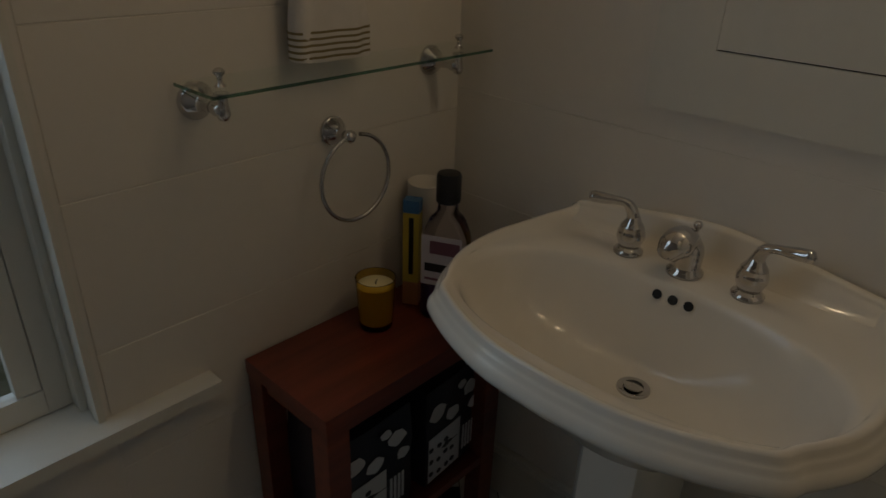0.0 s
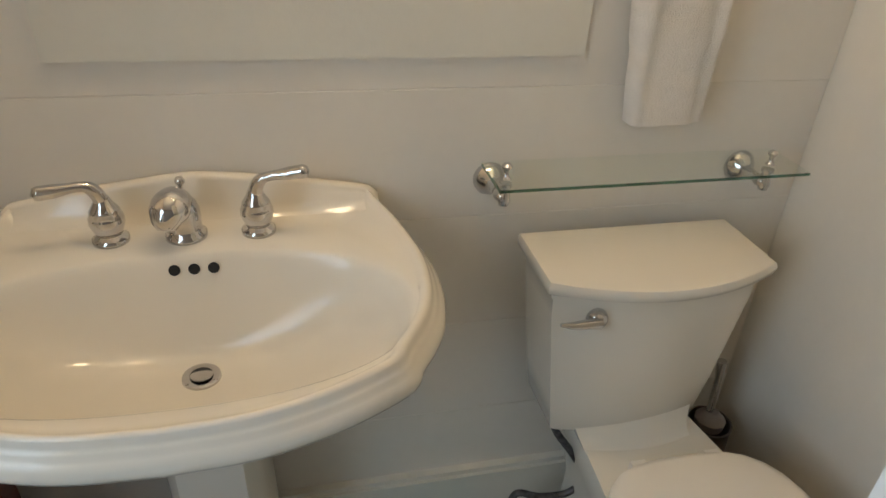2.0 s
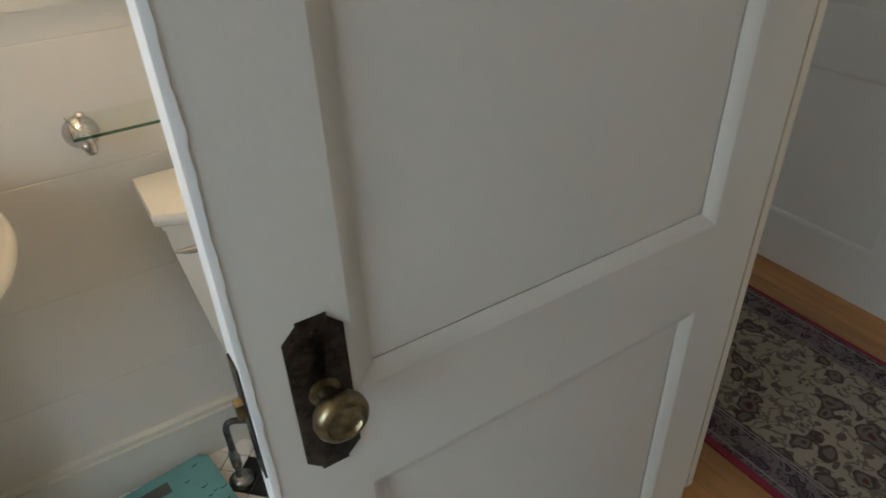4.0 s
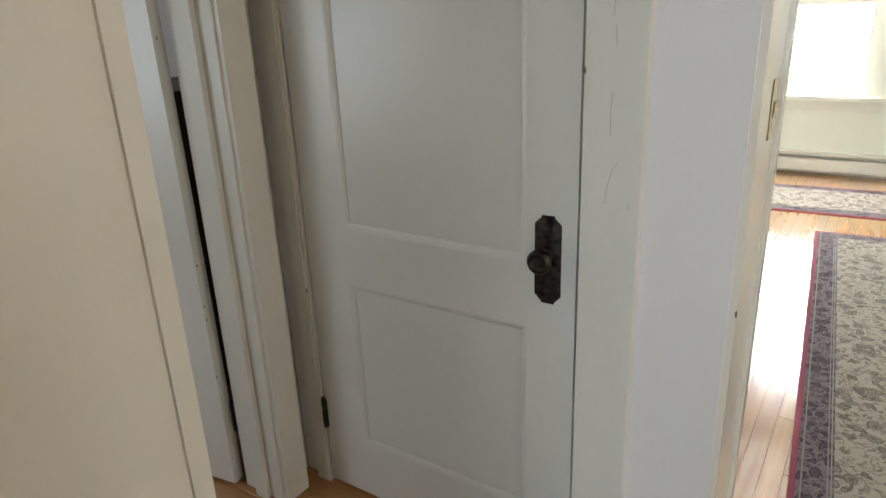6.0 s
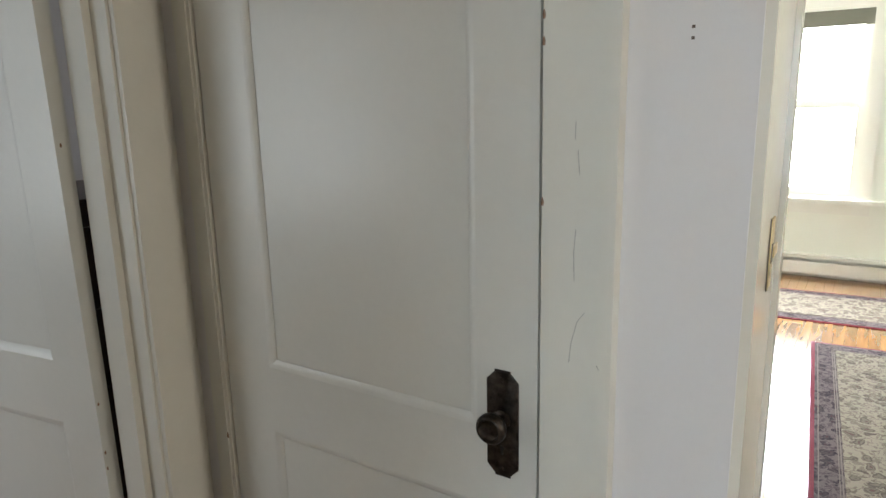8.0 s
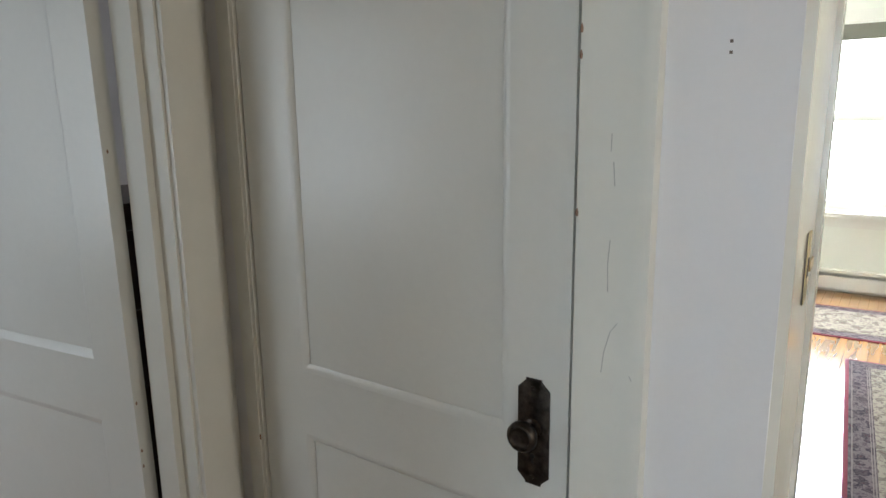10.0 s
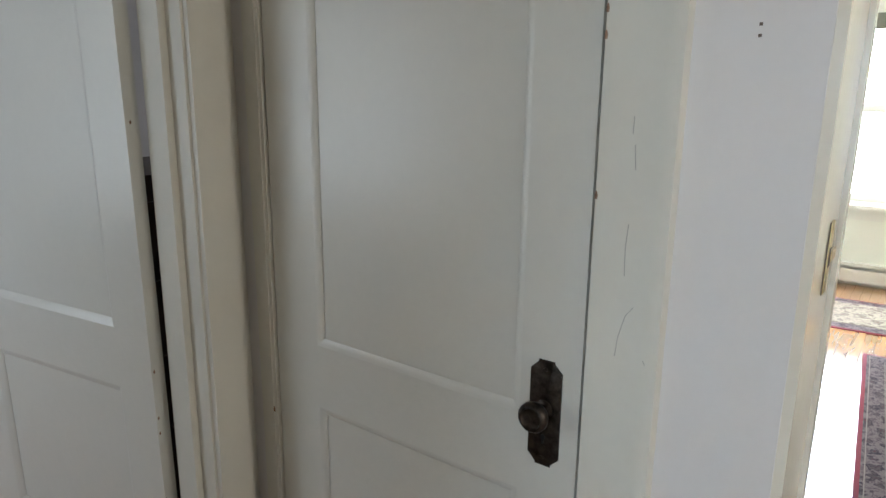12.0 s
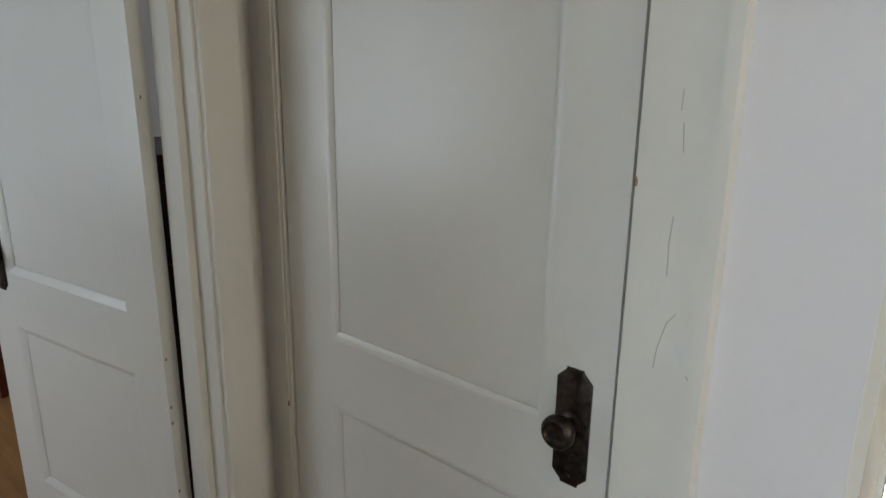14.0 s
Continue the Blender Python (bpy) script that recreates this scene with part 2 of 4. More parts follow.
def tube(bm, pts, radii, seg=12):
    pts = [Vector(p) for p in pts]
    if isinstance(radii, (int, float)):
        radii = [radii] * len(pts)
    rings, up = [], Vector((0.13, 0.2, 1)).normalized()
    for i, p in enumerate(pts):
        d = (pts[min(i + 1, len(pts) - 1)] - pts[max(i - 1, 0)]).normalized()
        s = d.cross(up)
        s = s.normalized() if s.length > 1e-4 else d.orthogonal().normalized()
        u = s.cross(d)
        up = u
        rings.append([p + radii[i] * (s * math.cos(a) + u * math.sin(a)) for a in (2 * math.pi * k / seg for k in range(seg))])
    loft(bm, rings)


def lerp_list(vals, n):
    return [float(v) for v in np.interp(np.linspace(0, len(vals) - 1, n), range(len(vals)), vals)]


def mesh_ob(name, bm, material, smooth=40):
    bmesh.ops.recalc_face_normals(bm, faces=bm.faces)
    me = bpy.data.meshes.new(name)
    bm.to_mesh(me)
    bm.free()
    if smooth:
        me.polygons.foreach_set("use_smooth", [True] * len(me.polygons))
        me.set_sharp_from_angle(angle=radians(smooth))
    me.materials.append(material)
    return new(name, me)


def part(name, bm, material, parent, label="", smooth=40):
    ob = mesh_ob(name, bm, material, smooth)
    ob.parent = parent
    return tagged(ob, label=label)


def thing(name, m, label, category, group="", kind=""):
    ob = new(name)
    ob.matrix_world = m
    ob.empty_display_size = 0.1
    return tagged(ob, label, category, group, kind)


def boxes(*bs, bevel=0.0, m=None):
    bm = bmesh.new()
    for b in bs:
        box(bm, *b, mat=m)
    if bevel:
        soften(bm, bevel)
    return bm


def structure(name, label, material, *bs, bevel=0.0):
    return tagged(mesh_ob(name, boxes(*bs, bevel=bevel), material, 30), label, name.split("_")[0], kind="structure")


# ---- the shell ----
H = 2.45
structure("wall_bath_sink", "off-white bathroom wall behind the sink and toilet", M_BATH, (-0.74, 1.13, 0.005, 0.14, 0, H))
structure("wall_bath_window", "off-white bathroom wall with a window", M_BATH,
          (-0.74, -0.605, -1.99, 0.005, 0, 0.60), (-0.74, -0.605, -1.99, 0.005, 1.80, H),
          (-0.74, -0.605, -0.829, 0.005, 0.60, 1.80), (-0.74, -0.605, -1.99, -1.65, 0.60, 1.80))
structure("wall_bath_side", "off-white plastered bathroom wall beside the toilet", M_BATH, (1.125, 1.41, -0.70, 0.14, 0, H))
structure("wall_bath_door", "white wall with the bathroom doorway", M_WALL,
          (1.26, 1.41, -1.99, -1.58, 0, H), (1.26, 1.41, -1.58, -0.70, 2.06, H))
# Unseen wall; its dark tone holds back bounce light in the bathroom.
structure("wall_bath_back", "unseen beige bathroom wall, darkened to cut bounce light on the door", M_BACK_DIM, (-0.74, 1.26, -1.99, -1.87, 0, H))
structure("wall_hall_west", "white hall wall", M_WALL, (1.26, 1.41, -3.6, -1.99, 0, H))
# Set back between the door casings so that this narrow strip falls into shade.
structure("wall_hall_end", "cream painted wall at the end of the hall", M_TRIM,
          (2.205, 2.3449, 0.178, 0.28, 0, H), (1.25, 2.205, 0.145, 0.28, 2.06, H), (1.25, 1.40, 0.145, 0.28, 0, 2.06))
structure("wall_hall_closet", "white hall wall round the closet door", M_WALL,
          (2.345, 2.49, 0.06, 0.28, 0, H), (2.345, 2.60, -0.988, -0.703, 0, H), (2.345, 2.49, -0.703, 0.06, 2.05, H),
          (2.345, 2.60, -1.85, -0.988, 2.06, H), (2.345, 2.60, -3.6, -1.85, 0, H), bevel=0.006)
structure("wall_hall_back", "unseen white wall with an added window at the hall's end", M_WALL,
          (1.386, 2.345, -3.72, -3.6, 0, 0.8), (1.386, 2.345, -3.72, -3.6, 2.0, H), (1.386, 1.54, -3.72, -3.6, 0.8, 2.0), (2.18, 2.345, -3.72, -3.6, 0.8, 2.0))
structure("wall_closet_inside", "plain closet lining wall", M_WALL, (2.49, 3.2, 0.0, 0.145, 0, H), (3.08, 3.2, -0.2, 0.0, 0, 0.5))
structure("wall_room_far", "unseen cream room wall with an added window and a heater", M_ROOM,
          (7.1, 7.24, -4.0, 0.0, 0, 0.60), (7.1, 7.24, -4.0, 0.0, 1.97, H), (7.1, 7.24, -0.42, 0.0, 0.60, 1.97), (7.1, 7.24, -4.0, -1.055, 0.60, 1.97))
structure("wall_room_north", "cream room wall", M_ROOM, (2.60, 7.24, -0.2, 0.0, 0, H))
structure("wall_room_south", "unseen cream room wall with an added window", M_ROOM,
          (2.49, 7.24, -4.12, -4.0, 0, 0.65), (2.49, 7.24, -4.12, -4.0, 2.05, H), (2.49, 4.2, -4.12, -4.0, 0.65, 2.05), (5.8, 7.24, -4.12, -4.0, 0.65, 2.05))
structure("wall_room_west", "cream room wall", M_ROOM, (2.60, 2.72, -4.0, -1.85, 0, H))
structure("wall_bedroom_west", "pale room wall with a window", M_WALL,
          (0.06, 0.2, 0.14, 3.5, 0, 0.65), (0.06, 0.2, 0.14, 3.5, 2.0, H), (0.06, 0.2, 0.14, 1.2, 0.65, 2.0), (0.06, 0.2, 2.6, 3.5, 0.65, 2.0))
structure("wall_bedroom_north", "pale room wall", M_WALL, (0.06, 4.3, 3.5, 3.62, 0, H))
structure("wall_bedroom_east", "pale room wall", M_WALL, (4.18, 4.3, 0.28, 3.5, 0, H))
structure("wall_bedroom_south", "pale room wall", M_WALL, (2.4905, 4.18, 0.146, 0.28, 0, H), (0.2, 1.25, 0.14, 0.28, 0, H))
structure("ceiling", "white plaster ceiling", M_CEIL, (-0.9, 7.4, -4.3, 3.7, H, H + 0.12))
structure("ground", "plain ground outside the house", paint("ground_soil", (0.12, 0.13, 0.07), 0.9, 0.3), (-150, 150, -150, 150, -0.9, -0.6))


# ---- doors ----
def door_leaf(parent, w, h, t, panels, d=0.0075, s=0.017, foot=0.0):
    """A two-panel leaf in x 0..w, y 0..t: one frame mesh, and a panel with sloped moulding for each opening."""
    x0, x1 = panels[0][0], panels[0][1]
    zs = sorted([(p[2], p[3]) for p in panels])
    bs = [(0, x0, 0, t, foot, h), (x1, w, 0, t, foot, h), (x0, x1, 0, t, foot, zs[0][0]), (x0, x1, 0, t, zs[0][1], zs[1][0]), (x0, x1, 0, t, zs[1][1], h)]
    for name, b in zip(("stile", "stile", "rail", "rail", "rail"), bs):
        part(name, boxes(b), M_DOOR, parent, smooth=20)
    for z0, z1 in zs:
        bm = bmesh.new()
        box(bm, x0 + s, x1 - s, d + 0.001, t - d - 0.001, z0 + s, z1 - s)
        part("panel", bm, M_DOOR, parent, smooth=20)
        bm = bmesh.new()
        for f, e in ((0.0, d), (t, t - d)):
            o = [(x0, f, z0), (x1, f, z0), (x1, f, z1), (x0, f, z1)]
            m1 = [(x0 + s * 0.35, f + (e - f) * 0.2, z0 + s * 0.35), (x1 - s * 0.35, f + (e - f) * 0.2, z0 + s * 0.35), (x1 - s * 0.35, f + (e - f) * 0.2, z1 - s * 0.35), (x0 + s * 0.35, f + (e - f) * 0.2, z1 - s * 0.35)]
            i = [(x0 + s, e, z0 + s), (x1 - s, e, z0 + s), (x1 - s, e, z1 - s), (x0 + s, e, z1 - s)]
            loft(bm, [o, m1, i], False, False)
        part("panel_moulding", bm, M_DOOR, parent, smooth=20)


def knob_plate(parent, x, z, y, out, w=0.059, h=0.190, knob=M_BRASS, plate=M_BRONZE):
    """Escutcheon with clipped and stepped corners, keyhole and round knob, on the face y; out is +1 or -1."""
    c, n = 0.015, 0.002
    half = [(w / 2 - c, h / 2), (w / 2 - c, h / 2 - n), (w / 2, h / 2 - c - n), (w / 2, -h / 2 + c + n), (w / 2 - c, -h / 2 + n), (w / 2 - c, -h / 2)]
    top = [(w / 4, h / 2 + 0.0015), (-w / 4, h / 2 + 0.0015)]
    pts = half[::-1] + top + [(-a, b) for a, b in half] + [(-w / 4, -h / 2 - 0.0015), (w / 4, -h / 2 - 0.0015)]
    bm = bmesh.new()
    loft(bm, [[(x + a * s, y + out * d, z + b * (1 - (1 - s) * 0.4)) for a, b in pts] for s, d in ((1, 0.0), (1, 0.002), (0.9, 0.004))])
    pl = part("knob_plate", bm, plate, parent, "dark aged bronze plate with clipped corners", 30)
    rot = Matrix.Translation((x, y, z + 0.01)) @ Matrix.Rotation(radians(-90 * out), 4, "X")
    bm = bmesh.new()
    lathe(bm, [(0.016, 0.0), (0.016, 0.006), (0.010, 0.009), (0.009, 0.024), (0.013, 0.027), (0.023, 0.031), (0.0265, 0.039), (0.0262, 0.046), (0.0235, 0.0505), (0.0205, 0.0525), (0.0185, 0.0525), (0.0170, 0.0485), (0.0155, 0.0475), (0.003, 0.0475)], 28, rot)
    part("knob", bm, knob, parent, "round worn knob", 50)
    bm = bmesh.new()
    kx, kz = x, z - 0.042
    lathe(bm, [(0.0045, 0), (0.0045, 0.001)], 12, Matrix.Translation((kx, y + out * 0.0042, kz)) @ Matrix.Rotation(radians(-90 * out), 4, "X"))
    y0, y1 = sorted((y + out * 0.004, y + out * 0.0052))
    box(bm, kx - 0.0022, kx + 0.0022, y0, y1, kz - 0.013, kz)
    part("keyhole", bm, M_BLACKP, pl)
    for dz in (h / 2 - 0.014, -h / 2 + 0.014):
        bm = bmesh.new()
        lathe(bm, [(0.004, 0), (0.0035, 0.0015), (0.001, 0.002)], 10, Matrix.Translation((x, y + out * 0.004, z + dz)) @ Matrix.Rotation(radians(-90 * out), 4, "X"))
        part("screw", bm, plate, pl)


def hinge(parent, x, y, z, material=M_BRONZE, leaf=0.028):
    bm = bmesh.new()
    lathe(bm, [(0.003, -0.052), (0.006, -0.047), (0.006, 0.047), (0.003, 0.052)], 12, Matrix.Translation((x, y, z)))
    box(bm, x - leaf, x + leaf, y, y + 0.0025, z - 0.045, z + 0.045)
    part("hinge", bm, material, parent, "dark steel butt hinge", 30)


# bathroom door, swung 90 degrees inwards; hinged near x = 1.255, its latch edge at x = 0.53
bath_door = thing("door_bath", pose(0.528, -0.82, 0.012), "open white two-panel bathroom door with chipped edge paint", "door", kind="structure")
W = 0.727
door_leaf(bath_door, W, 2.0, 0.036, [(0.103, 0.630, 0.19, 0.690), (0.103, 0.630, 0.835, 1.88)], 0.010, 0.021)
knob_plate(bath_door, 0.066, 0.848, 0.0, -1)
knob_plate(bath_door, 0.062, 0.852, 0.036, 1, knob=M_CHROME, plate=M_CHROME)
bm = bmesh.new()
random.seed(5)
zz = [i * 2.0 / 320 for i in range(321)]
loft(bm, [[(-0.0025, -0.001, z), (-0.0025, 0.037, z), (0.0, 0.037, z), (0.004 + 0.0022 * noise.noise((0, 0, z * 11)) + 0.0014 * noise.noise((3, 0, z * 47)) + random.uniform(-0.0010, 0.0014), -0.0012, z), (0.0, -0.0012, z)] for z in zz])
part("edge_paint", bm, M_DOOR_EDGE, bath_door, "brighter uneven white paint along the latch edge", 0)
part("latch_plate", boxes((-0.0045, -0.0025, 0.005, 0.031, 0.77, 0.915)), M_BRONZE, bath_door, "dark steel latch plate")
part("latch_bolt", boxes((-0.012, -0.0045, 0.0125, 0.0235, 0.850, 0.867), bevel=0.003), M_BRASS, bath_door, "worn brass latch bolt")
part("lock_bolt", boxes((-0.0055, -0.0045, 0.013, 0.023, 0.79, 0.82)), M_BLACKP, bath_door)
for z in (0.25, 1.75):
    hinge(bath_door, W + 0.004, 0.041, z)

structure("jamb_bath", "cream painted bathroom door jamb", M_TRIM,
          (1.265, 1.413, -0.733, -0.70, 0, 2.06), (1.258, 1.413, -1.58, -1.566, 0, 2.06), (1.258, 1.413, -1.566, -0.733, 2.046, 2.06))
structure("trim_bath_doorway", "cream painted door casing on the hall side", M_TRIM,
          (1.4135, 1.432, -0.736, -0.62, 0, 2.15), (1.41, 1.432, -1.67, -1.563, 0, 2.15), (1.4135, 1.432, -1.563, -0.736, 2.043, 2.15), bevel=0.004)

# closet door, closed, in the hall wall; hinged at y = 0.06
closet = thing("door_closet", pose(2.333, 0.0585, 0.012, 0, 0, -90), "closed white two-panel closet door with a bronze knob plate", "door", kind="structure")
door_leaf(closet, 0.757, 2.02, 0.036, [(0.134, 0.646, 0.175, 0.668), (0.134, 0.646, 0.815, 1.90)], foot=0.004)
knob_plate(closet, 0.695, 0.829, 0.0, -1, knob=M_BRONZE)
for z in (0.235, 1.78):
    hinge(closet, -0.003, -0.004, z, leaf=0.010)


def casing(name, label, y0, y1, x_face, z1):
    structure(name, label, M_TRIM, (x_face, 2.347, y0, y1, 0, z1), bevel=0.005)


casing("trim_closet_right", "white painted flat door casing with hairline cracks", -0.8035, -0.7065, 2.325, 2.15)
structure("trim_closet_backband", "rounded white back band along the door casing", M_TRIM, (2.3165, 2.3445, -0.8225, -0.8045, 0, 2.16), bevel=0.007)
structure("trim_closet_left", "cream painted moulded door casing", M_TRIM,
          (2.3270, 2.3445, 0.0780, 0.119, 0, 2.06), (2.3295, 2.3445, 0.0672, 0.0770, 0, 2.06), bevel=0.0025)
structure("trim_closet_head", "white painted door casing", M_TRIM, (2.327, 2.347, -0.7065, 0.148, 2.06, 2.15), bevel=0.004)
structure("stop_closet", "door stop behind the closet door", M_TRIM, (2.372, 2.40, 0.03, 0.06, 0, 2.05), (2.372, 2.40, -0.703, -0.68, 0, 2.05), (2.372, 2.40, -0.68, 0.03, 2.03, 2.05))
structure("trim_jamb_room", "glossy cream jamb of the room's doorway", M_ENAMEL,
          (2.348, 2.605, -1.002, -0.988, 0, 2.06), (2.54, 2.575, -1.010, -1.002, 0, 2.06), (2.348, 2.605, -1.85, -1.836, 0, 2.06), (2.348, 2.605, -1.836, -1.002, 2.046, 2.06), bevel=0.003)
structure("trim_room_doorway", "cream door casing inside the room", M_TRIM, (2.60, 2.62, -0.996, -0.90, 0, 2.15), bevel=0.004)
strike = thing("strike_plate", pose(2.468, -1.0025, 1.146), "brass strike plate with a lip let into the jamb", "strike plate", kind="structure")
part("plate", boxes((-0.016, 0.016, -0.0022, 0.0, -0.052, 0.052), bevel=0.0008), M_GOLD, strike)
# Thin dark strip stands for the shadow in the groove beside the plate.
part("edge_gap", boxes((-0.0195, -0.0162, -0.0012, 0.0, -0.053, 0.053)), M_PIN, strike, "dark strip painted for the shadow in the groove along the plate")
part("bolt_hole", boxes((-0.007, 0.007, -0.0030, -0.0023, -0.014, 0.014)), M_PIN, strike, "dark bolt hole")
part("lip", boxes((0.0165, 0.058, -0.0035, -0.001, -0.010, 0.006), bevel=0.001), M_GOLD, strike, "worn brass lip")

# end-of-hall door, swung open into the next room
end_door = thing("door_bedroom", pose(2.162, 0.303, 0.012, 0, -0.55, 0) @ pose(0, 0, 0, 0, 0, 98.4), "open white two-panel door with a dark knob plate", "door", kind="structure")
door_leaf(end_door, 0.80, 2.02, 0.035, [(0.12, 0.672, 0.145, 0.645), (0.12, 0.672, 0.80, 1.90)], 0.010, 0.020)
# the leaf's visible face is local y = 0 (towards the hall)
for ch in [o for o in end_door.children]:
    ch.location.y = -0.035
knob_plate(end_door, 0.716, 0.84, 0.0, 1)
for z in (0.22, 1.75):
    hinge(end_door, -0.006, -0.034, z)
structure("jamb_bedroom", "white moulded door jamb with stop", M_TRIM,
          (2.188, 2.2035, 0.126, 0.283, 0, 2.06), (2.171, 2.1875, 0.178, 0.222, 0, 2.04),
          (1.40, 1.413, 0.142, 0.283, 0, 2.06), (1.413, 2.188, 0.142, 0.283, 2.047, 2.06), bevel=0.003)
structure("trim_bedroom_doorway", "cream painted door casing", M_TRIM,
          (2.194, 2.276, 0.110, 0.1255, 0, 2.06), (2.2045, 2.276, 0.1255, 0.1775, 0, 2.06), (1.412, 1.425, 0.125, 0.1415, 0, 2.06), (1.412, 2.279, 0.125, 0.1445, 2.06, 2.15), bevel=0.004)


# ---- floors' beds ----
structure("floor_bath", "bathroom floor of small white and black tiles", M_FGROUT, (-0.61, 1.30, -1.90, 0.01, -0.12, -0.003))
structure("floor_hall", "orange varnished hall floor boards", M_HALLFLOOR, (1.30, 2.42, -3.65, 0.21, -0.12, -0.006))
structure("floor_room", "glossy orange oak floor boards", M_FLOOR, (2.42, 7.15, -4.05, -0.1, -0.12, -0.006))
structure("floor_bedroom", "orange oak floor boards", M_HALLFLOOR, (0.1, 4.25, 0.21, 3.55, -0.12, -0.006))
structure("threshold_bath", "worn wooden threshold", M_FLOOR, (1.27, 1.385, -1.566, -0.779, -0.005, 0.012), bevel=0.004)

# ---- baseboards ----
structure("baseboard_bath", "white painted baseboard in the bathroom", M_TRIM,
          (-0.605, 1.125, -0.022, 0.005, 0, 0.125), (-0.605, 1.125, -0.014, 0.005, 0.125, 0.138), (1.103, 1.125, -0.70, -0.022, 0, 0.125), bevel=0.004)
structure("baseboard_room", "cream painted baseboard", M_TRIM, (2.61, 7.0, -0.222, -0.2, 0, 0.15), bevel=0.004)


# ---- bathroom window ----
def sash_window(name, label, m, w, h, sill_out, sill_end=0.09, blind=0.0):
    """A double-hung window: local x across 0..w, y depth (0 at the inner wall face, growing outwards), z 0..h."""
    win = thing(name, m, label, "window", kind="structure")
    c = 0.075
    part("casing", boxes((-c, 0.0, -0.011, 0.0, -0.02, h + c), (w, w + c, -0.011, 0.0, -0.02, h + c), (0, w, -0.011, 0.0, h, h + c), bevel=0.004), M_TRIM, win)
    part("window_frame", boxes((0, 0.02, 0, 0.12, 0, h), (w - 0.02, w, 0, 0.12, 0, h), (0.02, w - 0.02, 0, 0.12, h - 0.02, h), (0.02, w - 0.02, 0, 0.12, 0, 0.015)), M_TRIM, win)
    part("window_sill", boxes((-c - sill_end, w + c + sill_end, -sill_out, 0.02, -0.032, 0.0), bevel=0.006), M_TRIM, win)
    part("apron", boxes((-c, w + c, -0.014, 0.0, -0.115, -0.033), bevel=0.003), M_TRIM, win)
    for z0, z1, y in ((0.015, h / 2 + 0.02, 0.03), (h / 2 - 0.02, h - 0.02, 0.07)):
        s = part("sash", boxes((0.02, 0.07, y, y + 0.035, z0, z1), (w - 0.07, w - 0.02, y, y + 0.035, z0, z1), (0.07, w - 0.07, y, y + 0.035, z0, z0 + 0.055), (0.07, w - 0.07, y, y + 0.035, z1 - 0.04, z1), bevel=0.003), M_TRIM, win)
        p = part("pane", boxes((0.07, w - 0.07, y + 0.015, y + 0.019, z0 + 0.055, z1 - 0.04)), M_PANE, s)
        p.visible_shadow = False
    if blind:
        part("blind", boxes((0.022, w - 0.022, 0.012, 0.02, h - blind, h - 0.02)), M_BLIND, win, "rolled olive window blind")
    return win


def recessed_window(name, label, m, w, h, r):
    """A sash window set back by r in a plain reveal: local x across 0..w, y depth from the inner wall face, z 0..h."""
    win = thing(name, m, label, "window", kind="structure")
    for e, s in ((0, 1), (w, -1)):
        span = lambda a, b: (min(e + s * a, e + s * b), max(e + s * a, e + s * b))
        part("lip", boxes((*span(0.0015, 0.013), -0.008, 0.014, 0.001, h), bevel=0.003), M_TRIM, win)
        part("jamb", boxes((*span(0.0015, 0.010), 0.0165, 0.13, 0.001, h)), M_TRIM, win)
        part("stop_bead", boxes((*span(0.0105, 0.022), 0.042, r - 0.001, 0.001, h - 0.012), bevel=0.005), M_TRIM, win)
    part("head", boxes((0.0135, w - 0.0135, 0, 0.13, h - 0.012, h), bevel=0.002), M_TRIM, win)
    part("window_sill", boxes((-0.15, w + 0.185, -0.045, -0.0005, -0.024, 0.0), (0.0015, w - 0.0015, -0.0004, 0.13, -0.004, 0.0), bevel=0.0018), M_TRIM, win)
    for z0, z1, y in ((0.002, h / 2 + 0.02, r), (h / 2 - 0.02, h - 0.013, r + 0.034)):
        s = part("sash", boxes((0.011, 0.058, y, y + 0.03, z0, z1), (w - 0.058, w - 0.011, y, y + 0.03, z0, z1),
                               (0.0595, 0.095, y + 0.003, y + 0.03, z0 + 0.048, z1 - 0.036), (w - 0.095, w - 0.0595, y + 0.003, y + 0.03, z0 + 0.048, z1 - 0.036),
                               (0.0585, w - 0.0585, y, y + 0.03, z0, z0 + 0.046), (0.0585, w - 0.0585, y, y + 0.03, z1 - 0.034, z1), bevel=0.002), M_TRIM, win)
        p = part("pane", boxes((0.093, w - 0.093, y + 0.013, y + 0.016, z0 + 0.044, z1 - 0.032)), M_PANE, s)
        p.visible_shadow = False
    return win


recessed_window("window_1", "white painted sash window recessed over a sill in the bathroom", pose(-0.605, -1.65, 0.605, 0, 0, 90), 0.821, 1.195, 0.073)
sash_window("window_2", "bright sash window with an olive roller blind in the far room", pose(7.1, -0.42, 0.605, 0, 0, -90), 0.635, 1.36, 0.07, 0.085, blind=0.13)
sash_window("window_3", "added unseen wide sash window in the side wall, round the fill light", pose(5.8, -4.0, 0.655, 0, 0, 180), 1.6, 1.39, 0.06)
sash_window("window_4", "sash window in the next room", pose(0.2, 1.2, 0.655, 0, 0, 90), 1.4, 1.34, 0.06)
sash_window("window_5", "added unseen sash window at the hall's end, round the fill light", pose(2.18, -3.6, 0.805, 0, 0, 180), 0.64, 1.19, 0.06)


